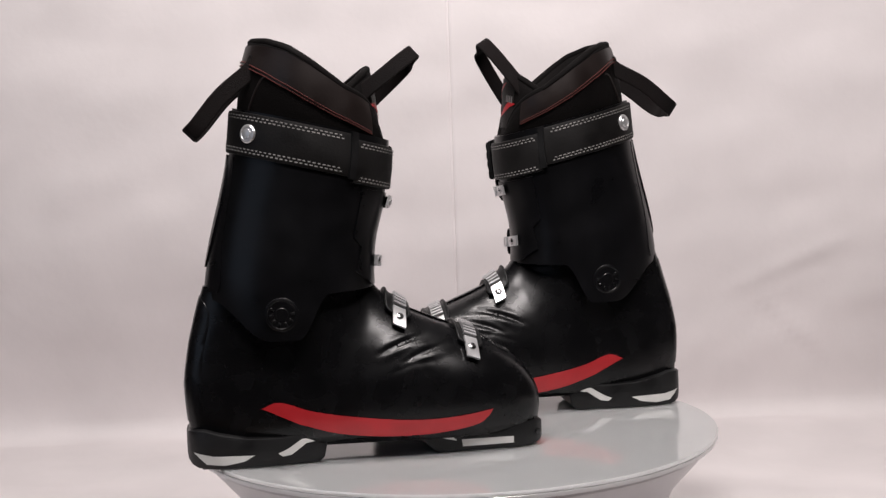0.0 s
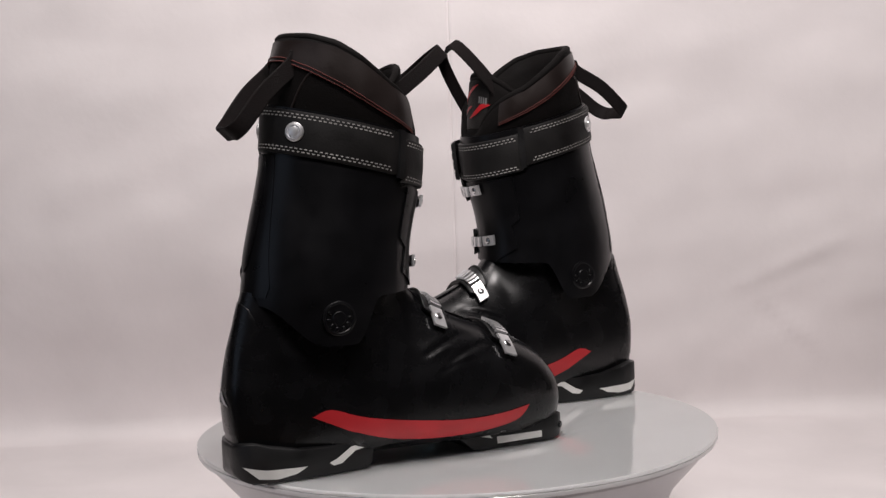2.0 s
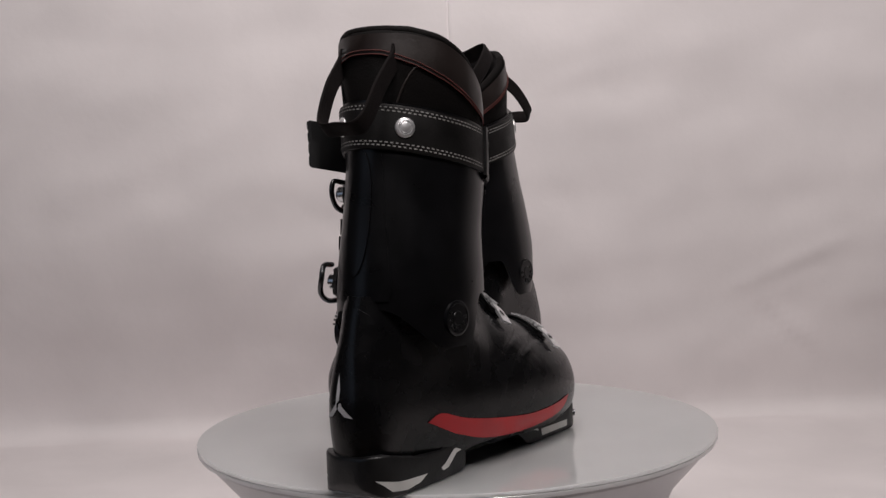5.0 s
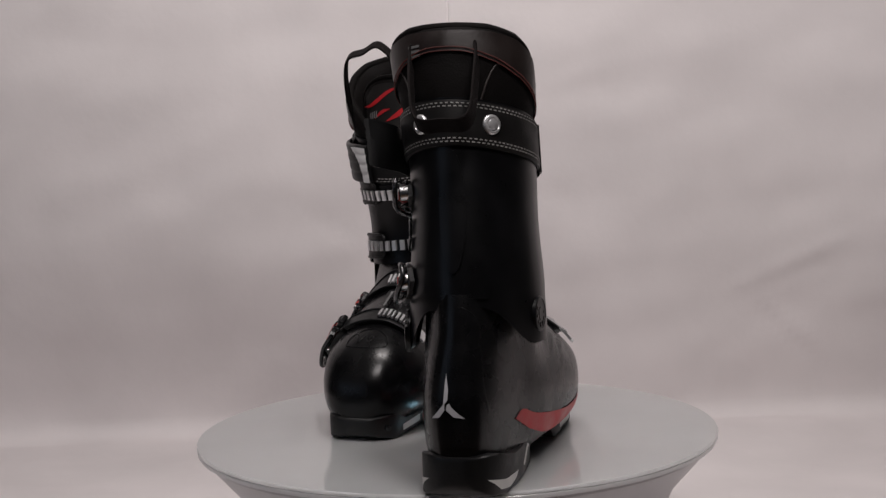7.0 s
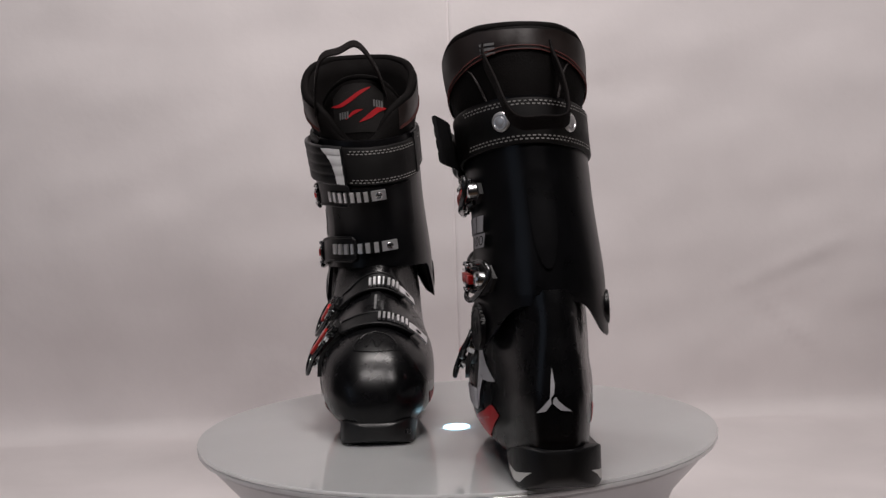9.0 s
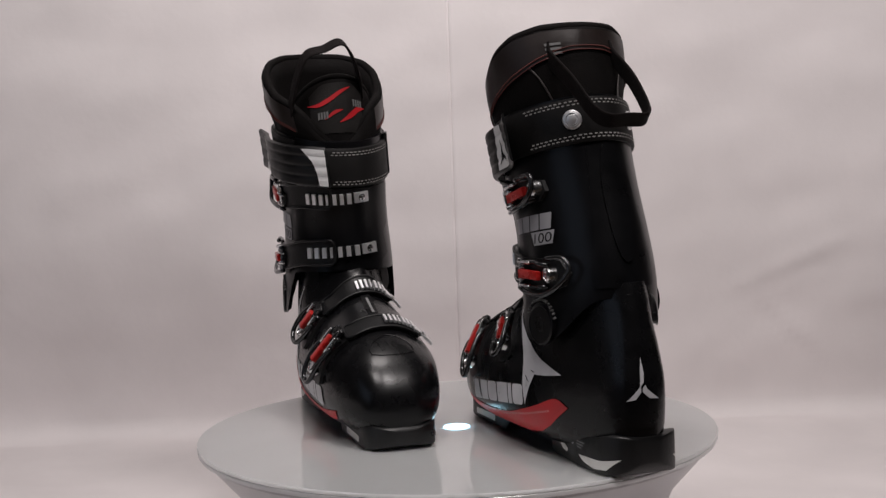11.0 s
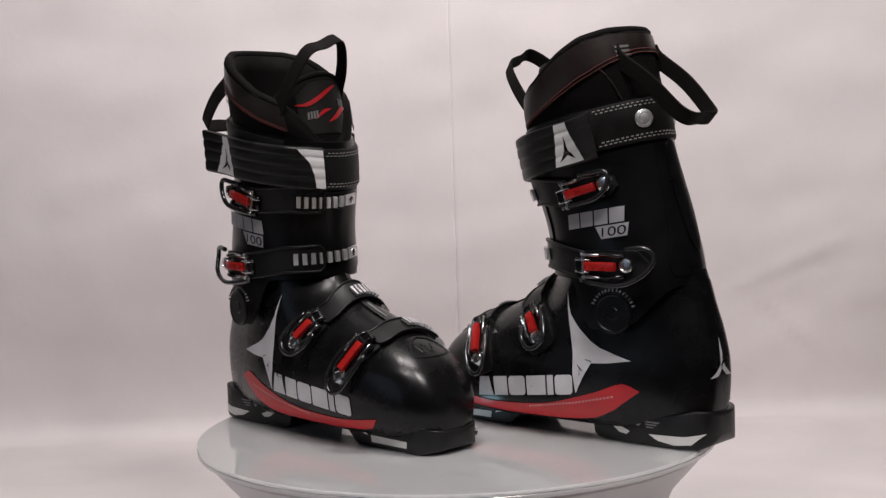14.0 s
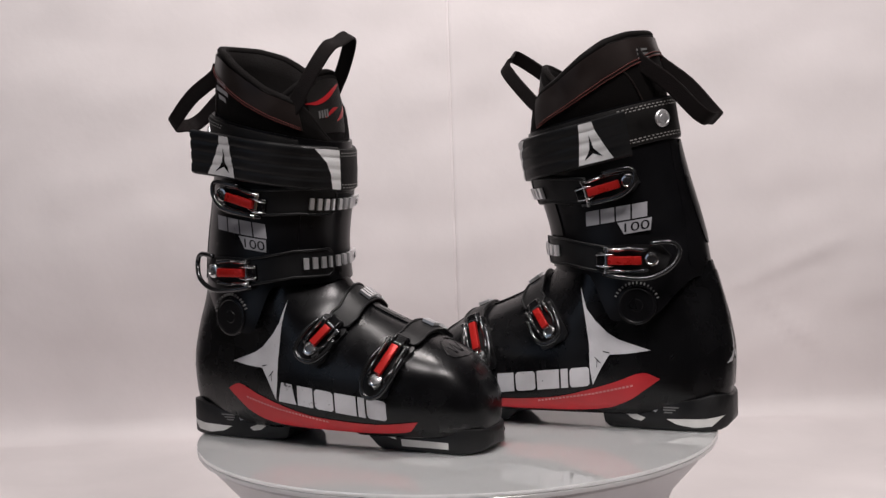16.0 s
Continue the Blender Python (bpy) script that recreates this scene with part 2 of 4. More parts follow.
def normal_of(f, x, y):
    e = 0.5
    a = Vector(f(x + e, y, 0)) - Vector(f(x - e, y, 0))
    b = Vector(f(x, y + e, 0)) - Vector(f(x, y - e, 0))
    n = a.cross(b).normalized()
    out = Vector(f(x, y, 1)) - Vector(f(x, y, 0))
    return n if n.dot(out) > 0 else -n



def section(u):
    """The shell's outline in the plane across the boot at u: arc length from the crest, half width, height."""
    zc = float(np.interp(-u, -RF[40:], RZ[40:]))
    zs = [zc - (zc - 30) * (k / 40) ** 2 for k in range(41)]
    out = {}
    for side in (1, -1):
        pts = [(shell_w(u, z, side), z) for z in zs]
        pts[0] = (0.0, zc)
        s = [0.0]
        for a, b in zip(pts, pts[1:]):
            s.append(s[-1] + math.hypot(b[0] - a[0], b[1] - a[1]))
        out[side] = (s, [p[0] for p in pts], [p[1] for p in pts])
    return out


SECTIONS = {}


def on_instep(u0, skew=0.0, knee=30.0):
    """Surface over the instep at u0: s runs over the crest (outer side positive), w towards the toe."""
    def at(s, w):
        u = u0 + w - skew * max(0.0, s - knee)
        key = round(u, 1)
        if key not in SECTIONS:
            SECTIONS[key] = section(key)
        side = 1 if s >= 0 else -1
        ss, vv, zz = SECTIONS[key][side]
        return Vector((u, side * interp(abs(s), ss, vv), interp(abs(s), ss, zz)))

    def f(s, w, off):
        p = at(s, w)
        if not off:
            return p
        d, e = at(s + 4, w) - at(s - 4, w), at(s, w + 4) - at(s, w - 4)
        n = e.cross(d).normalized()
        if n.z < -0.3 or n.dot(Vector((0, p.y, max(0.0, p.z - 50)))) < 0:
            n = -n
        return p + n * off
    return f


def on_back(v, z, off):
    uc, a, g, n = shell_par(z)
    n = n[0]
    w = interp(uc - a, LU, LAT if v > 0 else MED) * g
    return Vector((uc - (a + off) * (1 - min(1, abs(v) / w) ** n) ** (1 / n), v, z))


def rounded(x0, y0, x1, y1, r, k=4):
    out = []
    for cx, cy, a0 in ((x1 - r, y1 - r, 0), (x0 + r, y1 - r, 90), (x0 + r, y0 + r, 180), (x1 - r, y0 + r, 270)):
        out += [(cx + r * math.cos(radians(a0 + 90 * i / k)), cy + r * math.sin(radians(a0 + 90 * i / k))) for i in range(k + 1)]
    return out


def smooth_path(pts, n):
    """Catmull-Rom through pts."""
    P = [Vector(p) for p in pts]
    P = [P[0] * 2 - P[1]] + P + [P[-1] * 2 - P[-2]]
    out = []
    seg = len(P) - 3
    for i in range(n + 1):
        x = min(i / n * seg, seg - 1e-6)
        k, t = int(x), x - int(x)
        a, b, c, d = P[k:k + 4]
        out.append(0.5 * ((2 * b) + (c - a) * t + (2 * a - 5 * b + 4 * c - d) * t * t + (3 * b - a - 3 * c + d) * t ** 3))
    return out


def boot(m, tongue_tip, heel_tip, label, setback, flap_turn):
    """One ski boot; m = 1: the left one, -1: the right one, mirrored. setback: how far its cuff leans back; flap_turn: how far its strap is pulled round."""
    SETBACK[0] = setback
    e = tagged(new("ski_boot"), label, "ski boot", group="pair of ski boots")

    def add(name, bm, material, parent=None, label="", sharp=38):
        return finish(name, bm, M[material], parent or e, label, m < 0, MM, sharp)

    def patch(name, poly, mapf, off, material, parent, label="", step=(5, 5), thick=0.0):
        bm = bmesh.new()
        decal(bm, poly, mapf, off, step, thick)
        if thick:
            outward(bm)
        else:
            bm.normal_update()
            f = max(bm.faces, key=lambda x: x.calc_area())
            c = sum((p for p in poly), ())
            x, y = sum(c[0::2]) / len(poly), sum(c[1::2]) / len(poly)
            if f.normal.dot(mapf(x, y, 1.0) - mapf(x, y, 0.0)) < 0:
                bmesh.ops.reverse_faces(bm, faces=bm.faces)
        return add(name, bm, material, parent, label)

    def wire(name, pts, r, material, parent, label="", closed=False, n=0):
        bm = bmesh.new()
        tube(bm, smooth_path(pts, n) if n else pts, r, 8, closed)
        return add(name, bm, material, parent, label, 0)

    def stud(name, at, normal, prof, material, parent, label="", seg=24):
        bm = bmesh.new()
        lathe(bm, prof, seg)
        orient(bm, at, normal)
        return add(name, bm, material, parent, label, 30)

    ring192 = [math.tau * k / 192 for k in range(192)]
    # ---- lower shell ----
    bm = bmesh.new()
    zs = [14 + k * (158 - 14) / 110 for k in range(111)]
    rows = []
    for z in zs:
        row = []
        for k in range(340):
            p = shell_p(math.tau * k / 340, z)
            u = p.x
            # flex ripples behind the toe on both sides
            if 165 < p.x < 255 and 48 < z < 122 and abs(p.y) > 8:
                w = math.sin(math.pi * (p.x - 165) / 90) * math.sin(math.pi * (z - 48) / 74)
                c = math.sin(p.x * 0.26 + z * 0.20 + 0.6 * math.sin(p.x * 0.05))
                p.y += math.copysign(0.1 * w * (c - 0.5 * c * c), p.y)
                p.z += 0.05 * w * c
            # sharper flex creases across the instep
            for side, u0, z0, u1, z1, deep in CREASES:
                if p.y * side > 6 and u0 - 20 < u < u1 + 20:
                    du, dz = u1 - u0, z1 - z0
                    size = math.hypot(du, dz)
                    q = ((u - u0) * du + (z - z0) * dz) / size ** 2
                    d = ((z - z0) * du - (u - u0) * dz) / size - 2.0 * math.sin(math.pi * q)
                    if -0.1 < q < 1.1:
                        w = max(0.0, math.sin(math.pi * (q + 0.1) / 1.2)) * deep
                        k2 = w * (0.9 * math.exp(-((d + 4.5) / 3.2) ** 2) - 1.3 * math.exp(-((d - 0.5) / 1.9) ** 2) + 0.5 * math.exp(-((d - 5) / 3) ** 2))
                        p.y += side * k2 * 0.8
                        p.z += k2 * 0.6
            # the arch between the sole blocks
            if 116 < u < 200:
                p.z = max(p.z, 14 + 6.5 * math.sin(math.pi * (u - 116) / 84) ** 0.35)
            row.append(p)
        rows.append(row)
    grid(bm, rows, True, True, True)
    outward(bm)
    shell = add("lower_shell", bm, "shell", label="glossy black plastic lower shell", sharp=50)
    # heel spoiler, a raised plate up the back
    patch("spine_plate", [(-27, 40), (30, 40), (28, 70), (24, 105), (22, 130), (19, 141), (13, 147), (4, 149.5), (-5, 148.5), (-12, 144), (-16, 136), (-18, 120), (-21, 90), (-25, 62)], on_back, 0.8, "shell", shell, thick=2.4, step=(4, 6))
    for poly in ([(6, 99), (7.2, 90), (8.0, 80), (8.6, 74), (5.0, 78), (4.2, 86)], [(7.6, 76), (10, 73), (14, 68.5), (19, 63), (12, 64.5), (7.4, 70.5)], [(5.6, 74.5), (6.2, 70.5), (0, 65), (-9, 64), (-3, 68.5), (2, 73), (3.4, 76)]):
        patch("heel_emblem", poly, on_back, 1.5, "white", shell, "worn white emblem on the heel", (3, 5))
    # ---- sole ----
    for nm, st in (("heel_sole", [(-2, 8, 12, 30), (-1, 15, 7, 32), (2, 22, 3.5, 33.5), (7, 28, 1.2, 34), (14, 32, 0.4, 34), (25, 35, 0, 31), (50, 36.5, 0, 26), (75, 36, 0, 25), (88, 35, 0, 25), (97, 34.5, 0, 26), (106, 34, 0, 27), (113, 33.5, 0.8, 27), (117, 33, 4, 27), (119, 32, 12, 27), (120, 31, 19, 26)]),
                   ("toe_sole", [(198, 30, 16, 22), (208, 34, 9, 22), (216, 34.5, 2, 22), (222, 35, 0, 22), (260, 35, 0, 22), (292, 35, 0, 22), (303, 33.5, 0.5, 23), (310, 30, 1.5, 23), (316, 24, 3, 22), (319, 17, 5, 20), (320.5, 10, 8, 18)])):
        bm = bmesh.new()
        rows = []
        for u, w, z0, z1 in st:
            r = min(1.8, (z1 - z0) * 0.3)
            rows.append([(u, a, z) for a, z in ((-w + r, z0), (w - r, z0), (w - r * 0.3, z0 + r * 0.3), (w, z0 + r), (w, z1 - r), (w - r * 0.3, z1 - r * 0.3), (w - r, z1),
                                                (-w + r, z1), (-w + r * 0.3, z1 - r * 0.3), (-w, z1 - r), (-w, z0 + r), (-w + r * 0.3, z0 + r * 0.3))])
        grid(bm, rows, True, True, True)
        outward(bm)
        ob = add(nm, bm, "sole", label="black rubber %s block" % nm.replace("_", " "), sharp=28)

        def on_sole(side, st=st):
            return lambda u, z, off: Vector((u, side * (interp(u, [a[0] for a in st], [a[1] for a in st]) + off), z))
        for side in (-1, 1):
            if nm == "heel_sole":
                patch("insert", [(3, 15), (20, 12), (56, 11), (46, 6), (30, 3.5), (14, 5)], on_sole(side), 0.5, "sole_grey", ob, "pale grey sole insert", (5, 5))
                patch("insert", [(76, 11), (84, 14), (97, 22), (114, 23.5), (114, 20), (101, 18), (88, 9), (80, 8)], on_sole(side), 0.6, "sole_grey", ob, "pale grey wavy sole insert", (5, 5))
            else:
                patch("insert", [(240, 11), (288, 10.5), (288, 4.5), (241, 4.5)], on_sole(side), 0.6, "sole_grey", ob, "pale grey sole insert", (6, 6))
                patch("insert", [(206, 20), (232, 14), (236, 10), (208, 17)], on_sole(side), 0.5, "sole_grey", ob, "pale grey sole edge", (6, 6))
            if side > 0 and nm == "heel_sole":
                patch("sole_print", [(74, 19.5), (69, 23), (63, 20.5), (66, 17)], on_sole(1), 0.6, "dimwhite", ob, "small pale printed mark", (5, 5))
                for k in range(3):
                    patch("sole_print", [(44 + k * 3, 22.6 - k * 2.4), (60 - k, 22.6 - k * 2.4), (60 - k, 21.3 - k * 2.4), (44 + k * 3, 21.3 - k * 2.4)], on_sole(1), 0.6, "dim", ob, "", (5, 5))
        # tread lugs
        for u in ([16, 34, 52, 70] if nm == "heel_sole" else [230, 250, 270, 290]):
            bm = bmesh.new()
            box(bm, (u - 6, -28, -0.5), (u + 6, 28, 2), 1.0, 1)
            add("tread", bm, "sole", ob)
    stud("toe_screw", (311, -28, 12), (0.6, -0.8, 0), [(3, 0), (3, 2.5), (2.2, 3), (0.8, 3)], "dark_metal", e, seg=14)
    # ---- cuff ----
    bm = bmesh.new()
    rows = []
    for i in range(56):
        q = (i / 55) ** 1.35
        row = []
        for p in ring192:
            h = cuff_low(p) + (297 - cuff_low(p)) * q
            # flare over the ankle bones
            swell = (2.0 if math.sin(p) > 0 else 1.4) * math.exp(-((h - 116) / 22) ** 2) * abs(math.sin(p)) ** 6
            c = cuff_p(p, h, 1.4 + 0.6 * min(1.0, q * 6) + swell)
            row.append(c)
        rows.append(row)
    inner = [Vector((82 + (c.x - 82) * 0.94, c.y * 0.93, c.z + 2.5)) for c in rows[0]]
    rows.insert(0, inner)
    rows += [[cuff_p(p, 297, -3) for p in ring192], [cuff_p(p, 288, -5) for p in ring192]]
    grid(bm, rows, True, False, True)
    outward(bm)
    cuff = add("cuff", bm, "cuff", label="satin black plastic upper cuff", sharp=50)
    patch("spine", [(180 + 13 * math.cos(a), 212 + 44 * math.sin(a)) for a in [k * math.tau / 28 for k in range(28)]], cuff_deg(2.0), 2.2, "cuff", cuff, step=(4, 6), thick=2.4)
    patch("back_panel", [(160, 255), (200, 255), (206, 215), (215, 158), (212, 150), (148, 150), (145, 158), (154, 215)], cuff_deg(2.0), 0.6, "cuff", cuff, step=(4, 7), thick=1.4)
    # overlapping front flap, seen as an edge running down the inner side
    patch("overlap_flap", [(-52, 250), (48, 250), (48, 160), (20, 158), (-20, 158), (-44, 172), (-40, 196), (-50, 204)], cuff_deg(2.0), 1.5, "cuff", cuff, step=(5, 8), thick=2.0)
    # ankle pivots
    for side, (u, z), r in ((-1, (83, 135), 14.0), (1, (76, 121), 17.5)):
        f = on_cuff(side)
        p, n = f(u, z, 2.6 if side < 0 else 3.6), normal_of(f, u, z)
        piv = stud("pivot", p, n, [(r + 0.5, -4), (r + 0.5, 0.1), (r - 0.6, 0.7), (r - 1.6, 0.7), (r - 2.2, 0.2), (6, 0.2), (5.4, 0.8), (1, 0.8)], "cuff", cuff, seg=40)
        # inner side: worn moulded teeth; outer side: an arc of fine pale print over the ring
        for k in range(7 if side < 0 else 15):
            bm = bmesh.new()
            if side < 0:
                box(bm, (r * 0.58 - 1.0, -1.2, -0.4), (r * 0.58 + 3.4, 1.2, 1.0), 0.4, 1)
                a = k * 0.62 + 2.6
            else:
                box(bm, (r + 2.2, -0.55 - 0.25 * (k % 3 == 0), -2.2), (r + 4.6, 0.55 + 0.25 * (k % 2), 0.0), 0.2, 1)
                a = 0.35 + k * 0.17
            bmesh.ops.rotate(bm, verts=bm.verts, matrix=Matrix.Rotation(a, 3, "Z"))
            orient(bm, p, n)
            add("mark", bm, "dim" if side > 0 else "shell", piv)
    # ---- liner ----
    def top_z(u):
        return interp(u, [40, 66, 80, 98, 117, 145, 174, 190], [372, 371, 369, 362, 349, 328, 314, 304])

    def liner_p(p, q, off):
        c, s = math.cos(p), math.sin(p)
        h0 = 285
        b = cuff_p(p, h0, -3)
        back = max(0.0, -c)
        # the collar leans in over the calf and widens towards its top
        u = b.x + 14 * q * back - (2 * q if c > 0 else 0)
        v = 13 + (b.y - 13) * (1 + 0.20 * q) + 5 * q
        n = Vector((c, s, 0))
        front = max(0.0, c) ** 9 if c > 0 else 0.0
        zt = top_z(u + SETBACK[0]) * (1 - front) + (b.z + 9) * front
        return Vector((u, v, b.z + (zt - b.z) * q)) + n * off

    ph = [math.tau * k / 90 for k in range(90)]
    bm = bmesh.new()
    rows = [[liner_p(p, q / 16, 0.3 + 3.2 * math.sin(q / 16 * math.pi * 0.92) + 0.5 * noise.noise((p * 3 + m, q * 0.4, 2))) for p in ph] for q in range(17)]
    rows += [[liner_p(p, 0.98 - k * 0.22, -7 - k * 0.4) for p in ph] for k in range(5)] + [[liner_p(p, 0.0, -9) - Vector((10, 4, 60)) for p in ph], [liner_p(p, 0.0, -12) - Vector((20, 8, 130)) for p in ph]]
    grid(bm, rows, True, False, True)
    outward(bm)
    liner = add("liner", bm, "liner", label="black padded fabric inner boot", sharp=0)
    wire("collar_roll", [liner_p(p, 1.0, -2.6) for p in ph], 4.2, "liner", liner, "soft black rolled collar", True)

    def seam_q(p):
        a, b = liner_p(p, 0, 0), liner_p(p, 1, 0)
        z = interp(liner_p(p, 0.6, 0).x, [56, 66, 90, 112, 135, 152, 170], [354, 350, 333, 318, 304, 295, 285])
        return max(0.04, min(0.9, (z - a.z) / (b.z - a.z)))
    arc = [radians(42 + k * 4) for k in range(70)]
    bm = bmesh.new()
    rows = []
    for k in range(9):
        rows.append([liner_p(p, seam_q(p) + (0.965 - seam_q(p)) * k / 8, 1.6 + 3.2 * math.sin((seam_q(p) + (0.965 - seam_q(p)) * k / 8) * math.pi * 0.92)) for p in arc])
    grid(bm, rows, False)
    outward(bm)
    collar = add("collar_panel", bm, "collar", liner, "grey-brown vinyl collar panel", 0)
    bm = bmesh.new()
    for row in (0.0, 0.045):
        for k in range(150):
            p = radians(44 + k * 1.82)
            pts = [liner_p(p + d, seam_q(p + d) + row, 2.2 + 3.2 * math.sin(seam_q(p) * math.pi * 0.92)) for d in (0, 0.012, 0.022)]
            tube(bm, pts, 0.55, 5)
    tagged(add("red_stitching", bm, "red_thread", liner, "dull red stitching", 0), kind="stuff")
    # moulded lines down the outer side and a small pale label
    for d0 in (120, 232):
        wire("piping", [liner_p(radians(d0 + k * 3.0 * (1 if d0 < 180 else -1)), 0.62 - 0.012 * k * k, 3.6) for k in range(8)], 0.9, "collar", liner)
    for k in range(3):
        patch("label", [(142 - k * 0, 0.79 - k * 0.055), (156, 0.79 - k * 0.055), (156, 0.82 - k * 0.055), (142, 0.82 - k * 0.055)],
              lambda d, q, off: liner_p(radians(d), q, off + 1.6 + 3.2 * math.sin(q * math.pi * 0.92)), 0.6, "dim", liner, "pale printed label bars", (4, 0.02))
    if m < 0:
        for k, (x0, x1) in enumerate(((106, 122), (104, 124), (108, 120))):
            q0 = 0.62 - k * 0.10
            patch("label", [(x0, q0), (x1, q0 + 0.02), (x1, q0 + 0.08), (x0, q0 + 0.06)],
                  lambda d, q, off: liner_p(radians(d), q, off + 1.6 + 3.2 * math.sin(q * math.pi * 0.92)), 0.7, "dimwhite", liner, "pale printed label bars", (4, 0.03))
    # ---- tongue ----
    def tongue_p(d, q, off):
        p = radians(d)
        b = cuff_p(p, 262, -5 + off * 0.9)
        edge = 1 - (abs(d) / 58) ** 2
        back = -6 * q * q - 1 * q
        return Vector((b.x + back + off * 0.2, 11 + (b.y - 11) * (1 - 0.05 * q) + 3 * q, b.z + q * (65 + 31 * edge) + off * 0.12))
    bm = bmesh.new()
    ds = [-58 + k * 4 for k in range(30)]
    rows = [[tongue_p(d, q / 10, 3) for d in ds] for q in range(11)] + [[tongue_p(d, 1.03, 0) for d in ds]] + [[tongue_p(d, q / 10, -4) for d in ds] for q in range(10, -1, -1)]
    grid(bm, rows, False)
    outward(bm)
    tongue = add("tongue", bm, "liner", label="black padded liner tongue with red swooshes", sharp=0)
    wire("tongue_edge", [tongue_p(d, 1.02, 0) for d in ds], 3.6, "liner", tongue)
    patch("tongue_panel", [(-26, 0.45), (34, 0.45), (36, 0.9), (20, 0.97), (-14, 0.97), (-28, 0.9)], tongue_p, 3.7, "tongue", tongue, "dark grey tongue panel", (5, 0.06))
    def stroke(pts, width):
        c = [p for p in smooth_path([(x / 50, y, 0) for x, y in pts], 14)]
        up = [(p.x * 50, p.y + width * (0.15 + math.sin(math.pi * k / 14)) * 0.5) for k, p in enumerate(c)]
        dn = [(p.x * 50, p.y - width * (0.15 + math.sin(math.pi * k / 14)) * 0.5) for k, p in enumerate(c)]
        return up + dn[::-1]
    for pts, width in (([(38, 0.80), (26, 0.765), (12, 0.80), (-2, 0.88), (-12, 0.93)], 0.045), ([(2, 0.56), (-10, 0.63), (-20, 0.70), (-30, 0.73)], 0.06), ([(18, 0.60), (8, 0.66), (-2, 0.69)], 0.035)):
        patch("swoosh", stroke(pts, width), tongue_p, 4.2, "red", tongue, "red swoosh", (4, 0.05))
    for d0 in (26, -14):
        for k in range(4):
            patch("print_bar", [(d0 - k * 3.2, 0.68 + 0.12 * (d0 < 0)), (d0 - k * 3.2 - 2.2, 0.685 + 0.12 * (d0 < 0)), (d0 - k * 3.2 - 2.2, 0.61 + 0.12 * (d0 < 0)), (d0 - k * 3.2, 0.605 + 0.12 * (d0 < 0))], tongue_p, 4.3, "dim", tongue, "", (4, 0.05))
    # ---- pull loops ----
    t = Vector(tongue_tip)
    a, b = tongue_p(57, 0.52, -2) + Vector((0, 9, 0)), tongue_p(-42, 0.78, -5)
    mid = (a + b) / 2
    axis = (a - b).normalized()
    wide = axis.cross(t - mid).normalized()
    sp = (a - b).length
    pts = smooth_path([tongue_p(47, 0.3, -6), a, a * 0.45 + t * 0.55 + axis * sp * 0.22, t + axis * sp * 0.26 - Vector((0, 0, 1)), t, t - axis * sp * 0.26 - Vector((0, 0, 1)), b * 0.45 + t * 0.55 - axis * sp * 0.22, b, tongue_p(-42, 0.4, -6)], 40)
    bm = bmesh.new()
    ribbon(bm, pts, [wide] * len(pts), 14, 2.2)
    add("tongue_loop", bm, "web", tongue, "dark webbing pull loop", 30)
    t = Vector(heel_tip)
    a, b = liner_p(radians(180 - 36), 0.66, 3), liner_p(radians(180 + 29), 0.66, 3)
    mid = (a + b) / 2
    axis = (a - b).normalized()
    wide = axis.cross(t - mid).normalized()
    sp = (a - b).length
    pts = smooth_path([liner_p(radians(180 - 38), 0.80, -1), a + Vector((0, 1, 0)), a * 0.55 + t * 0.45 + axis * sp * 0.22 + Vector((-1, 0, 3)), a * 0.15 + t * 0.85 + axis * sp * 0.36, t + axis * sp * 0.30, t,
                       t - axis * sp * 0.30, b * 0.15 + t * 0.85 - axis * sp * 0.36, b * 0.55 + t * 0.45 - axis * sp * 0.22 + Vector((-1, 0, 3)), b + Vector((0, -1, 0)), liner_p(radians(180 + 31), 0.80, -1)], 50)
    bm = bmesh.new()
    ribbon(bm, pts, [wide] * len(pts), 15, 2.2)
    add("heel_loop", bm, "web", liner, "dark webbing pull loop at the heel", 30)
    # ---- strap round the cuff top ----
    bm = bmesh.new()
    degs = [-66 - k * 4 for k in range(62)]
    prof = [(257.5, 2.4), (258, 4.4), (260, 5.0), (276, 5.0), (292, 5.0), (294.5, 4.4), (295, 2.4)]
    grid(bm, [[cuff_p(radians(d), h, o) for d in degs] for h, o in prof], False)
    outward(bm)
    strap = add("power_strap", bm, "strap", label="black leather strap with pale double stitching", sharp=30)
    bm = bmesh.new()
    degs2 = [-63 + k * 3 for k in range(30)]
    grid(bm, [[cuff_p(radians(d), h, o + 0.8) for d in degs2] for h, o in [(253, 1.5), (253.5, 4.2), (255, 5.0), (272, 5.2), (288, 5.0), (290.5, 4.2), (291, 1.5)]], False)
    outward(bm)
    add("strap_end", bm, "strap", strap, sharp=30)
    patch("keeper", [(-62, 256), (-67, 256), (-67, 297), (-62, 297)], cuff_deg(5.2), 1.8, "pad", strap, thick=3.0, step=(2, 6))
    bm = bmesh.new()
    for h, o, d0, d1, k in ((261.0, 5.5, -72, -246, 0), (263.6, 5.5, -72, -246, 1), (289.2, 5.5, -72, -246, 0), (291.8, 5.5, -72, -246, 1),
                            (256.2, 6.4, -60, 14, 0), (258.8, 6.4, -60, 14, 1), (285.2, 6.4, -60, 14, 0), (287.8, 6.4, -60, 14, 1)):
        p0 = cuff_p(radians(d0), h, o)
        acc, d, i = 0.0, d0, 0
        sgn = 1 if d1 > d0 else -1
        last = p0
        start = None
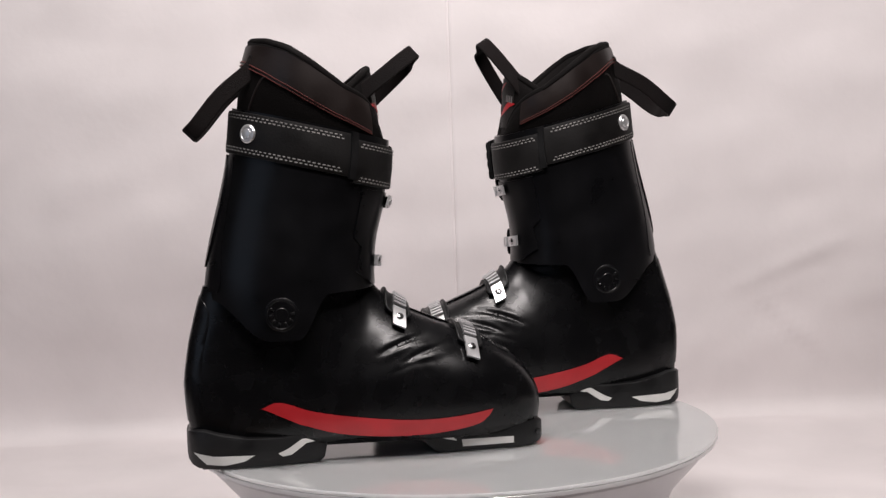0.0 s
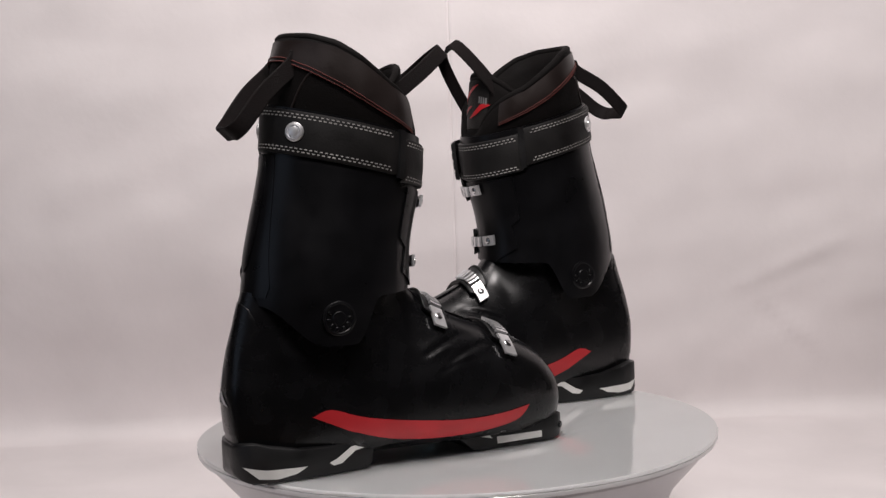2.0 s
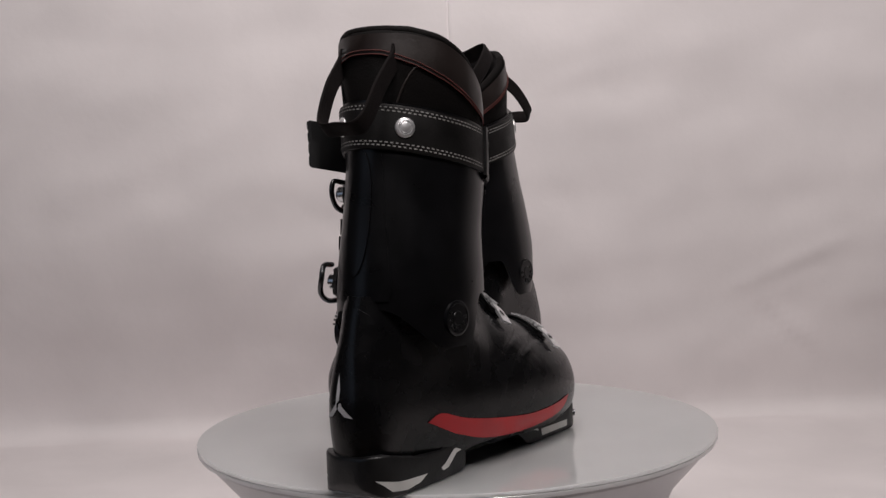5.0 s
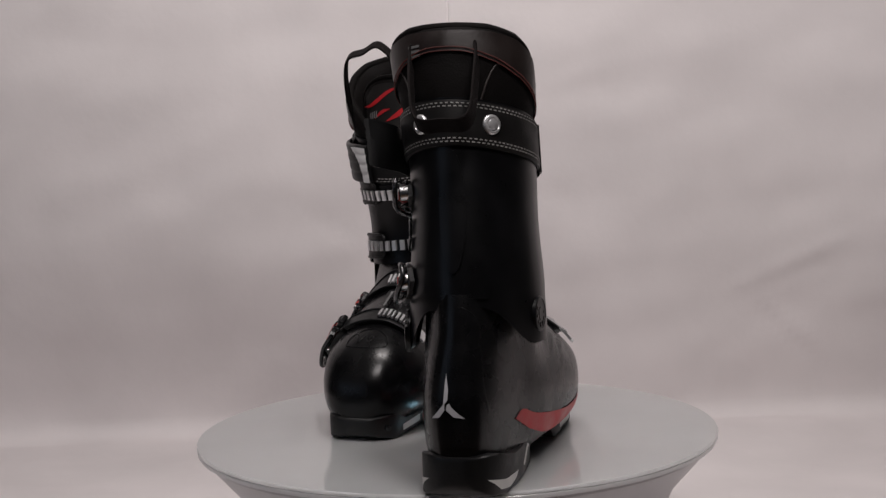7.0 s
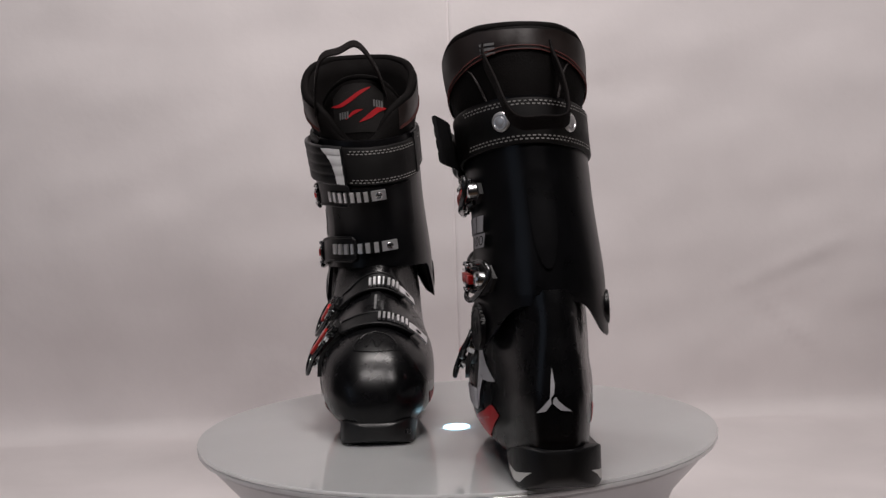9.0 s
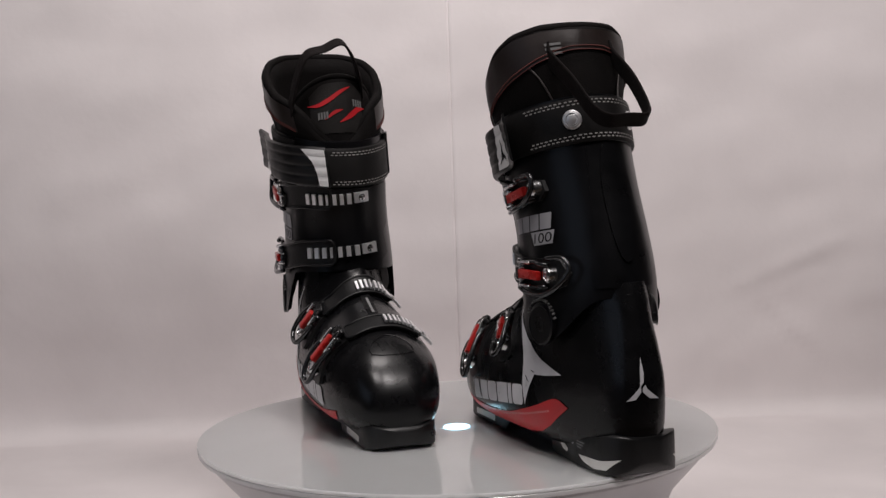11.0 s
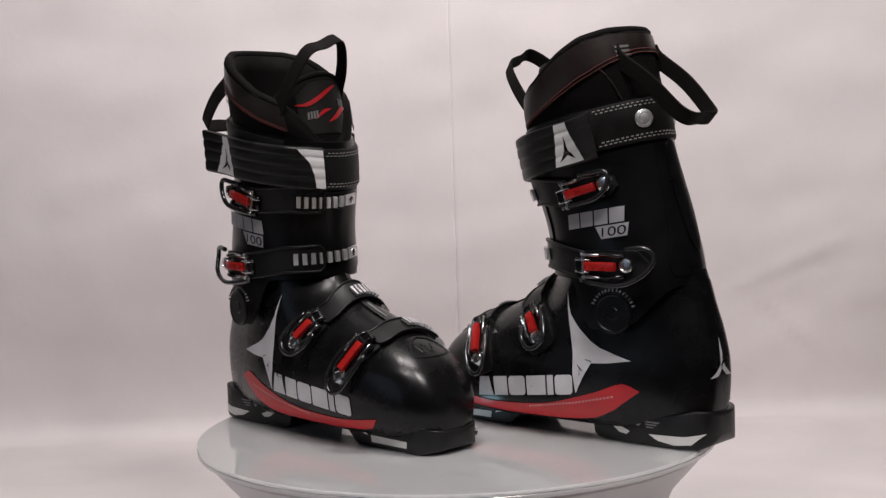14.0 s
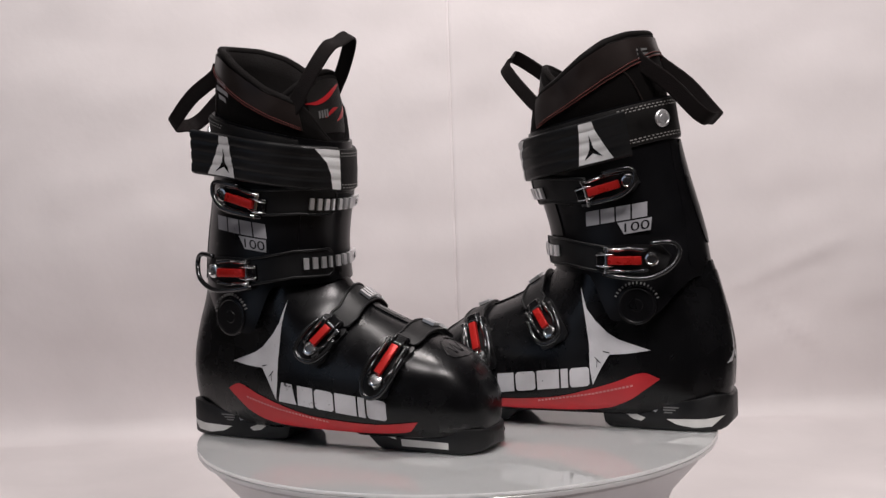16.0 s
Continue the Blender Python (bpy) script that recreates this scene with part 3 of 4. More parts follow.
        # dashes of even length along the strap
        while sgn * (d1 - d) > 0:
            d += sgn * 0.4
            p = cuff_p(radians(d), h, o)
            acc += (p - last).length
            last = p
            ph_ = (acc + k * 2.2) % 4.4
            if start is None and ph_ < 0.6:
                start = d
            elif start is not None and ph_ > 2.5:
                a0, a1 = radians(start), radians(d)
                q = [cuff_p(a0, h - 0.5, o), cuff_p(a1, h - 0.5, o), cuff_p(a1, h + 0.5, o), cuff_p(a0, h + 0.5, o)]
                f = bm.faces.new([bm.verts.new(x) for x in q])
                start = None
    bm.normal_update()
    for f in bm.faces:
        c = f.calc_center_median()
        if f.normal.dot(c - Vector((117, 13, c.z))) < 0:
            f.normal_flip()
    tagged(add("stitching", bm, "thread", strap, "pale double stitching", 0), kind="stuff")
    for d in (152, -139.5):
        f = cuff_deg(5.0)
        at, n = f(d, 277, 0.0), normal_of(f, d, 277)
        stud("rivet", at, n, [(8.2, -0.5), (8.2, 0.8), (7.4, 1.8), (6.0, 2.2), (5.4, 1.5), (4.6, 1.5), (4.0, 2.6), (2.4, 3.0), (0.4, 3.1)], "steel", strap, "shiny round steel rivet", 32)
    # moulded outer flap of the strap, with grooves, its end a little lifted
    def lift(d):
        return 9.4 + max(0.0, d - (112 + flap_turn) + 24) ** 2 * (0.045 - 0.001 * flap_turn)
    def droop(d):
        return (3 + flap_turn * 0.4) * max(0.0, d - 30) / 85
    bm = bmesh.new()
    dd = [17 + k * (95 + flap_turn) / 34 for k in range(35)]
    hs = [253.5 + k * 1.25 for k in range(33)]

    def pad_off(h):
        groove = min(abs(h - x) for x in (264, 274, 284))
        return 2.6 - 0.9 * math.exp(-(groove / 1.3) ** 2) - 2.0 * max(0, abs(h - 273.5) - 18.5)
    front = [[cuff_p(radians(d), h - droop(d), lift(d) + pad_off(h)) for d in dd] for h in hs]
    back = [[cuff_p(radians(d), h - droop(d), lift(d) - 1.2) for d in dd] for h in hs]
    grid(bm, front, False)
    grid(bm, back, False)
    for q in (0, -1):
        grid(bm, [front[q], back[q]], False)
        grid(bm, [[r[q] for r in front], [r[q] for r in back]], False)
    bmesh.ops.remove_doubles(bm, verts=bm.verts, dist=0.01)
    outward(bm)
    flap = add("strap_flap", bm, "pad", strap, "ribbed black rubber strap flap", 40)

    def on_flap(d, h, off):
        return cuff_p(radians(d), h - droop(d), lift(d) + pad_off(h) + off)
    patch("pale_patch", [(x + flap_turn, y) for x, y in ((86, 292), (94, 292), (95, 284), (103, 255.5), (82, 255.5), (85, 276))], on_flap, 0.5, "patch", flap, "pale grey trapezoid patch", (3, 1.6))
    patch("patch_emblem", [(x + flap_turn, y) for x, y in ((91, 281), (92.5, 268), (97.5, 259), (91.5, 264), (86, 259), (90, 268))], on_flap, 0.9, "shell", flap, "", (3, 2))
    patch("pale_patch", [(18, 291.5), (39, 291.5), (30, 279), (27, 268), (26, 255.5), (18, 255.5)], on_flap, 0.5, "patch", flap, "pale grey trapezoid patch", (3, 1.6))
    # ---- buckles ----
    def buckle(f, name, red, half, roll, rails, loop, base, band, band_w, teeth, plate, ladder_w, ladder_f=None, trim="chrome"):
        """f: the surface; red: ends of the lever; loop: way of the lever's wire; base, band, teeth, plate: outlines along the strap."""
        lf = ladder_f or f
        k = patch(name, base, f, 3.4, "pad", e, "buckle with red lever and toothed ladder, on a black base", (5, 5), 3.6)
        if band:
            bs = patch("buckle_strap", band, lf, 4.2, "pad", k, "black moulded buckle strap", (4, 5), 3.6)
            edge = []
            for (ax, ay), (bx, by) in zip(band, band[1:] + band[:1]):
                cuts = max(1, int(math.hypot(bx - ax, by - ay) / 3))
                edge += [lf(ax + (bx - ax) * c / cuts, ay + (by - ay) * c / cuts, 4.3) for c in range(cuts)]
            wire("edge_bead", edge, 1.3, "pad", bs, closed=True)
        (x0, y0), (x1, y1) = red
        A, B = f(x0, y0, 9.5), f(x1, y1, 10.5)
        n = (normal_of(f, x0, y0) + normal_of(f, x1, y1)).normalized()
        d = (B - A)
        ln = d.length
        bm = bmesh.new()
        box(bm, (-half, -ln / 2, -2.6), (half, ln / 2, 2.6), 1.3, 2)
        # waisted lever with a hollow down its middle
        for v in bm.verts:
            v.co.x *= 1 - 0.16 * math.cos(v.co.y / ln * math.pi)
        orient(bm, (A + B) / 2, n, d)
        add("lever", bm, "lever", k, "red metal lever")
        side = n.cross(d.normalized())
        for s in (-1, 1):
            q0, q1 = A + side * s * rails - d.normalized() * 3 - n * 2.5, B + side * s * rails - n * 2.5
            pts = [q0 - n * 4, q0, q0 * 0.7 + q1 * 0.3 + n * 1.4, q0 * 0.35 + q1 * 0.65 - n * 0.4 + side * s * 1.2, q1 + n * 0.6, q1 + d.normalized() * 5 - n * 5]
            wire("rail", pts, 2.0, "dark_metal", k, "polished black metal rail", n=18)
            bm = bmesh.new()
            box(bm, (-1.2, -ln * 0.3, -3.0), (1.2, ln * 0.3, 2.2), 0.6, 1)
            orient(bm, q0 * 0.75 + q1 * 0.25 + n * 1.8 + side * s * 0.6, n, d)
            add("side_plate", bm, "chrome", k, "polished metal side plate")
        dn = d.normalized()
        bm = bmesh.new()
        box(bm, (-rails * 0.8, -5, -3.5), (rails * 0.8, 4, 2.0), 1.2, 1)
        orient(bm, A - dn * 7 - n * 3, n, d)
        add("catch", bm, "shell", k, "black moulded catch")
        for s in (-1, 1):
            stud("pin_head", A + side * s * (rails + 2.2) - dn * 2 - n * 1, side * s, [(2.6, -1), (2.6, 0.6), (1.6, 1.2), (0.4, 1.3)], trim, k, seg=14)
            wire("claw", [A + side * s * rails * 0.5 - dn * 12 - n * 3, A + side * s * rails * 0.55 - dn * 8 + n * 0.5, A + side * s * rails * 0.6 - dn * 2 + n * 1.2, A + side * s * rails * 0.55 + dn * 5 - n * 0.5], 0.8, trim, k, n=12)
        bm = bmesh.new()
        tube(bm, [A + side * (rails + 1) - d.normalized() * 2 - n * 2, A - side * (rails + 1) - d.normalized() * 2 - n * 2], 2.4, 10)
        add("hinge_pin", bm, trim, k)
        R = f(*roll, 8.0)
        stud("roll", R, n, [(6.6, -6), (6.6, 0.6), (5.8, 1.8), (4.2, 2.2), (3.8, 1.4), (0.6, 1.6)], "chrome", k, "bright round lever end", 24)
        if loop:
            wire("lever_wire", [f(x, y, o) for x, y, o in loop], 2.3, "dark_metal", k, "polished black wire loop", n=30)
        # ladder: plate with ridges, then its riveted end plate
        s0, s1, c0, c1 = teeth

        def lad(a, b):
            t0, t1 = (a - s0) / (plate[1] - s0), (b - s0) / (plate[1] - s0)
            ca, cb = c0 + (c1 - c0) * t0, c0 + (c1 - c0) * t1
            return [(a, ca - ladder_w / 2), (b, cb - ladder_w / 2), (b, cb + ladder_w / 2), (a, ca + ladder_w / 2)]
        st = (4, 4)
        lad_ob = patch("ladder", lad(s0, s1), lf, 5.2, "dark_metal", k, "toothed metal ladder", st, 1.4)
        cnt = 7
        for i in range(cnt):
            a = s0 + (s1 - s0) * (i + 0.2) / cnt
            b = s0 + (s1 - s0) * (i + (0.72 if i != 3 else 0.5)) / cnt
            patch("tooth", lad(a, b), lf, 8.0, "steel", lad_ob, step=(10, 6), thick=3.2)
        patch("end_plate", lad(*plate), lf, 6.4, "steel", lad_ob, "bright metal end plate", st, 2.4)
        pm = (plate[0] + plate[1]) / 2
        cm = c0 + (c1 - c0) * (pm - s0) / (plate[1] - s0)
        stud("rivet", lf(pm, cm, 6.0), normal_of(lf, pm, cm), [(3.6, -0.6), (3.6, 0.9), (2.6, 1.6), (0.5, 1.9)], "chrome", lad_ob, seg=18)
        return k

    side = on_cuff(1)
    cd = cuff_deg(2.0)
    up1 = [(135, 218), (100, 222), (78, 226), (72, 234), (76, 243), (100, 243), (135, 236)]
    buckle(side, "buckle", ((118, 226), (88, 234)), 4.0, (81, 236), 9.5,
           [(124, 214, 8), (104, 218, 11), (84, 224, 14), (74, 236, 15), (76, 247, 14), (90, 246, 11), (104, 243, 8)], up1,
           [(84, 218), (84, 241), (50, 251), (22, 254), (18, 250), (18, 232), (22, 228), (50, 226)], 12, (44, -2, 237, 242), (-3, -17), 11.5, cd)
    up2 = [(120, 152), (96, 150), (66, 149), (50, 155), (46, 166), (54, 176), (80, 177), (120, 175)]
    buckle(side, "buckle", ((100, 163), (69, 163)), 4.0, (61, 164), 9.5,
           [(106, 150, 8), (84, 147, 10), (62, 147, 12), (44, 156, 15), (37, 170, 15), (44, 179, 13), (62, 178, 9)], up2,
           [(86, 152), (86, 176), (52, 188), (22, 192), (18, 188), (18, 168), (22, 164), (52, 162)], 12, (46, -6, 176, 183), (-7, -22), 11.5, cd)
    f3 = on_instep(187, 0.45, 34)
    buckle(f3, "buckle", ((58, 0), (85, 0)), 3.7, (91, 0), 9.0,
           [(62, -11, 7), (80, -12, 9), (98, -9, 12), (104, 0, 13), (98, 9, 12), (80, 12, 9), (64, 11, 7)], rounded(46, -12, 106, 12, 7),
           rounded(-26, -10, 48, 10, 4), 10, (9, -18, 3, 0), (-19, -39), 11.0, trim="dark_metal")
    f4 = on_instep(250, 0.35, 26)
    buckle(f4, "buckle", ((46, 0), (73, 0)), 3.7, (79, 0), 9.0,
           [(51, -11, 7), (69, -12, 9), (87, -9, 12), (94, 0, 13), (87, 9, 12), (69, 12, 9), (53, 11, 7)], rounded(34, -12, 95, 12, 7),
           rounded(-36, -10, 36, 10, 4), 10, (-1, -29, 0, 0), (-30, -51), 11.0, trim="dark_metal")
    # centre rib between the instep buckles, and the raised mark on the toe
    fr = on_instep(218)
    patch("instep_rib", rounded(-2, -20, 7, 20, 2), fr, 1.8, "shell", shell, thick=2.6, step=(3, 6))
    patch("print_bar", [(1, -14), (3.4, -14), (3.4, 12), (1, 12)], fr, 2.3, "dim", shell, "", (3, 6))
    ft = on_instep(282)
    wire("toe_mark", [ft(x, y, 0.3) for x, y in ((-20, 6), (-21, 0), (-17, -6), (-10, -11), (0, 13 - 27), (10, -11), (17, -6), (21, 0), (20, 6), (12, 9), (0, 10), (-12, 9))], 0.8, "shell", shell, closed=True)
    for x0, x1 in ((-8, -3), (3, -1), (3, 8), (12, 9)):
        wire("toe_mark_stroke", [ft(x0 + (x1 - x0) * k / 6, -6 + 11 * k / 6, 0.1) for k in range(7)], 0.6, "shell", shell)
    # ---- prints ----
    for sd, upper, lower in ((-1, [(63, 51), (79, 56), (104, 48), (129, 43), (165, 38), (200, 35), (235, 36), (267, 40)], [(263, 34), (253, 27), (228, 22), (200, 20), (165, 21), (129, 26), (95, 36)]),
                             (1, [(59, 50), (75, 56), (98, 48), (120, 41), (150, 33), (179, 29), (225, 27), (266, 31)], [(261, 25), (252, 20), (215, 17), (173, 17), (135, 18), (106, 22), (85, 31)])):
        poly = [tuple(p[:2]) for p in smooth_path([(x, y, 0) for x, y in upper], 28)] + [tuple(p[:2]) for p in smooth_path([(x, y, 0) for x, y in lower], 24)]
        patch("stripe", poly, on_shell(sd), 0.8, "red", shell, "red printed stripe", (6, 4))
    lat = on_shell(1)
    for k in range(26):
        u = 84 + k * 3.6
        zc = interp(u, [84, 120, 175], [43, 35, 26])
        patch("fine_print", [(u, zc), (u + 2.4, zc - 0.5), (u + 2.4, zc + 1.3), (u, zc + 1.8)], lat, 1.2, "pink", shell, "", (6, 6))
    patch("emblem", [(133, 137), (126, 116), (118, 105), (106, 93), (96, 87), (67, 77), (88, 74), (105, 73), (113, 60), (121, 44), (123.5, 62), (124, 81), (128, 110)], lat, 0.9, "white", shell, "worn white three-pointed emblem", (4, 4))
    for crack in ([(113, 65.6), (113.4, 65.0), (119, 70.6), (118.6, 71)], [(116.4, 61), (116.9, 61), (116.7, 68), (116.2, 68)], [(105, 74.4), (111, 75.8), (111, 76.3), (104.5, 75)]):
        patch("crack", crack, lat, 1.2, "shell", shell, "", (4, 4))
    # brand lettering and model name as plain shapes
    widths = [20, 17, 20, 22, 7, 19]
    gap = 1.8
    total = sum(widths) + gap * 5
    u0, u1 = (238, 124) if m > 0 else (124, 238)
    pos = 0.0
    for i, w in enumerate(widths):
        a, b = pos / total, (pos + w) / total
        ua, ub = u0 + (u1 - u0) * a, u0 + (u1 - u0) * b

        def base(u):
            return interp(u, [124, 238], [43, 31])
        ht = 18.5
        if i == 0:
            poly = [(0, 0), (1, 0), (0.8, 1), (0.2, 1)]
        elif i in (2, 5):
            poly = [(0.12, 0), (0.88, 0), (1, 0.12), (1, 0.88), (0.88, 1), (0.12, 1), (0, 0.88), (0, 0.12)]
        else:
            poly = [(0, 0), (1, 0), (1, 1), (0, 1)]
        patch("brand_bar", [(ua + (ub - ua) * x, base(ua + (ub - ua) * x) + y * ht) for x, y in poly], lat, 0.9, "white", shell, "worn white brand shape", (5, 5))
        pos += w + gap
    cu = on_cuff(1)
    u0, u1 = (124, 65) if m > 0 else (66, 124)
    for i in range(4):
        ua, ub = u0 + (u1 - u0) * (i * 0.25 + 0.01), u0 + (u1 - u0) * (i * 0.25 + 0.235)

        def base2(u):
            return interp(u, [60, 124], [204, 194])
        patch("model_bar", [(ua, base2(ua)), (ub, base2(ub)), (ub, base2(ub) + 13.5), (ua, base2(ua) + 13.5)], cu, 2.8, "dimwhite", cuff, "grey model shape", (5, 5))
    pu = (93, 62) if m > 0 else (93, 122)

    def panel(x, y, off):
        u = pu[0] + (pu[1] - pu[0]) * x
        return cu(u, base2(u) - 1.5 - 11.5 * (1 - y), off)
    patch("number_panel", [(0.0, 1.0), (1.0, 1.0), (0.97, 0.0), (0.2, 0.0)], panel, 2.7, "dimwhite", cuff, "grey number panel", (0.2, 0.4))
    cv = bpy.data.curves.new("number", "FONT")
    cv.body, cv.size, cv.fill_mode = "100", 1.0, "BOTH"
    tmp = new("number", cv)
    me = bpy.data.meshes.new_from_object(tmp.evaluated_get(bpy.context.evaluated_depsgraph_get()))
    bpy.data.objects.remove(tmp)
    bm = bmesh.new()
    bm.from_mesh(me)
    xs = [v.co.x for v in bm.verts]
    ys = [v.co.y for v in bm.verts]
    for v in bm.verts:
        v.co = panel(0.22 + 0.72 * (v.co.x - min(xs)) / (max(xs) - min(xs)), 0.14 + 0.72 * (v.co.y - min(ys)) / (max(ys) - min(ys)), 3.1)
    bm.normal_update()
    for f in bm.faces:
        if f.normal.y < 0:
            f.normal_flip()
    add("number", bm, "cuff", cuff, "dark number on the panel", 0)
    return e


# ---- the place ----
FLOOR = -0.14


def room():
    bm = bmesh.new()
    # one cloth: over the table and up the wall behind, with soft folds and an ironed crease
    back, rad = 0.64, 0.03
    prof = [(-0.36 + k * 0.03, FLOOR) for k in range(33)] + [(back - rad, FLOOR)]
    prof += [(back - rad + rad * math.sin(a), FLOOR + rad - rad * math.cos(a)) for a in [k * math.pi / 12 for k in range(1, 7)]]
    prof += [(back, FLOOR + rad + k * 0.011) for k in range(1, 110)]
    seam = 0.0068
    xs = sorted([-1.2 + i * 0.011 for i in range(219) if abs(-1.2 + i * 0.011 - seam) > 0.008] + [seam + d for d in (-0.006, -0.0022, -0.0009, 0.0, 0.0009, 0.0022, 0.006)])
    rng = random.Random(11)
    creases = []
    for _ in range(70):
        a = rng.choice((0.35, -0.5, 1.2, 2.2, 0.1)) + rng.uniform(-0.3, 0.3)
        creases.append((rng.uniform(-0.75, 0.75), rng.uniform(-0.12, 0.62), math.cos(a), math.sin(a), rng.uniform(0.03, 0.10), rng.uniform(-1, 1) * 0.0016))
    rows = []
    for y, z in prof:
        row = []
        for x in xs:
            w = noise.noise((x * 2.2, y * 2.0, z * 1.6)) * 0.014 + noise.noise((x * 7, y * 5, z * 3 + 9)) * 0.0025 + noise.noise((x * 15, y * 13, z * 9 + 4)) * 0.0012
            if z > FLOOR + 0.004:
                # cloth bellied forward and back towards its foot, to shade its lower part
                q = (z - FLOOR) / 0.30
                belly = (math.sin(min(q, 1) * math.pi / 2) ** 2 if q < 1 else math.exp(-((q - 1) / 2.2) ** 2))
                w += belly * (0.048 + 0.035 * noise.noise((x * 1.7 + 5, 2.0, z * 1.2)) + 0.012 * min(1.2, abs(x)))
                w += 0.006 * noise.noise((x * 4 + z * 3, 7, z * 9)) + 0.003 * noise.noise((x * 9 - z * 6, 3, z * 16))
                for cx, cz, ca, sa, size, deep in creases:
                    along, off = (x - cx) * ca + (z - cz) * sa, (z - cz) * ca - (x - cx) * sa
                    if abs(along) < size and abs(off) < 0.04:
                        w += deep * (1 - (along / size) ** 2) * math.exp(-(off / 0.011) ** 2)
            else:
                w += 0.020 * noise.noise((x * 2.6, y * 4, 3)) + 0.008 * noise.noise((x * 6, y * 9, 8))
            # creases that run up to one side
            for z0, k, x0, lo, hi, amp in ((0.097, 0.42, 0.50, 0.37, 0.64, 0.0035), (0.115, 0.36, 0.59, 0.52, 0.85, 0.004), (0.02, -0.9, 0.46, 0.39, 0.57, 0.003), (-0.02, 1.6, 0.31, 0.25, 0.38, 0.003)):
                c = (z - z0) - k * (x - x0)
                ends = max(0.0, min(1.0, (x - lo) * 14)) * max(0.0, min(1.0, (hi - x) * 14))
                w += amp * ends * (math.exp(-(c / 0.010) ** 2) - 0.6 * math.exp(-((c + 0.016) / 0.012) ** 2)) * (0.7 + noise.noise((x * 9, 3, z)))
            if z > FLOOR + 0.05:
                w += -0.0022 * math.exp(-((x - seam) / 0.0010) ** 2) + (0.0012 if x > seam else 0) * max(0.0, 1 - abs(x - seam) / 0.05)
            row.append((x, y - (w if z > FLOOR + 0.004 else 0), z + (w * 0.5 if z <= FLOOR + 0.004 else 0)))
        rows.append(row)
    grid(bm, rows, False)
    ob = finish("backdrop", bm, M["cloth"], scale=1, sharp=0)
    tagged(ob, "white cotton cloth backdrop with faint creases, spread under the turntable", "backdrop", kind="structure")
    for nm, lo, hi, mt in (("wall_north", (-2.6, 0.8, -0.85), (2.6, 0.9, 1.75), "plaster"), ("wall_south", (-2.6, -3.1, -0.85), (2.6, -3.0, 1.75), "plaster"),
                           ("wall_west", (-2.7, -3.0, -0.85), (-2.6, 0.8, 1.75), "plaster"), ("wall_east", (2.6, -3.0, -0.85), (2.7, 0.8, 1.75), "plaster"),
                           ("floor", (-2.7, -3.1, -0.95), (2.7, 0.9, -0.85), "boards"), ("ceiling", (-2.7, -3.1, 1.75), (2.7, 0.9, 1.85), "plaster")):
        bm = bmesh.new()
        box(bm, lo, hi)
        tagged(finish(nm, bm, M[mt], scale=1, sharp=30), "plain painted room surface" if mt == "plaster" else "brown wooden floor", nm.split("_")[0], kind="structure")
    bm = bmesh.new()
    box(bm, (-1.25, -0.37, FLOOR - 0.05), (1.25, 0.72, FLOOR - 0.012), 0.004)
    table = finish("tabletop", bm, M["boards"], scale=1)
    e = tagged(new("table"), "plain wooden table under the white cloth", "table")
    table.parent = e
    for x in (-1.15, 1.15):
        for y in (-0.3, 0.4):
            bm = bmesh.new()
            box(bm, (x - 0.03, y - 0.03, -0.85), (x + 0.03, y + 0.03, FLOOR - 0.05), 0.004)
            finish("leg", bm, M["boards"], e, scale=1)


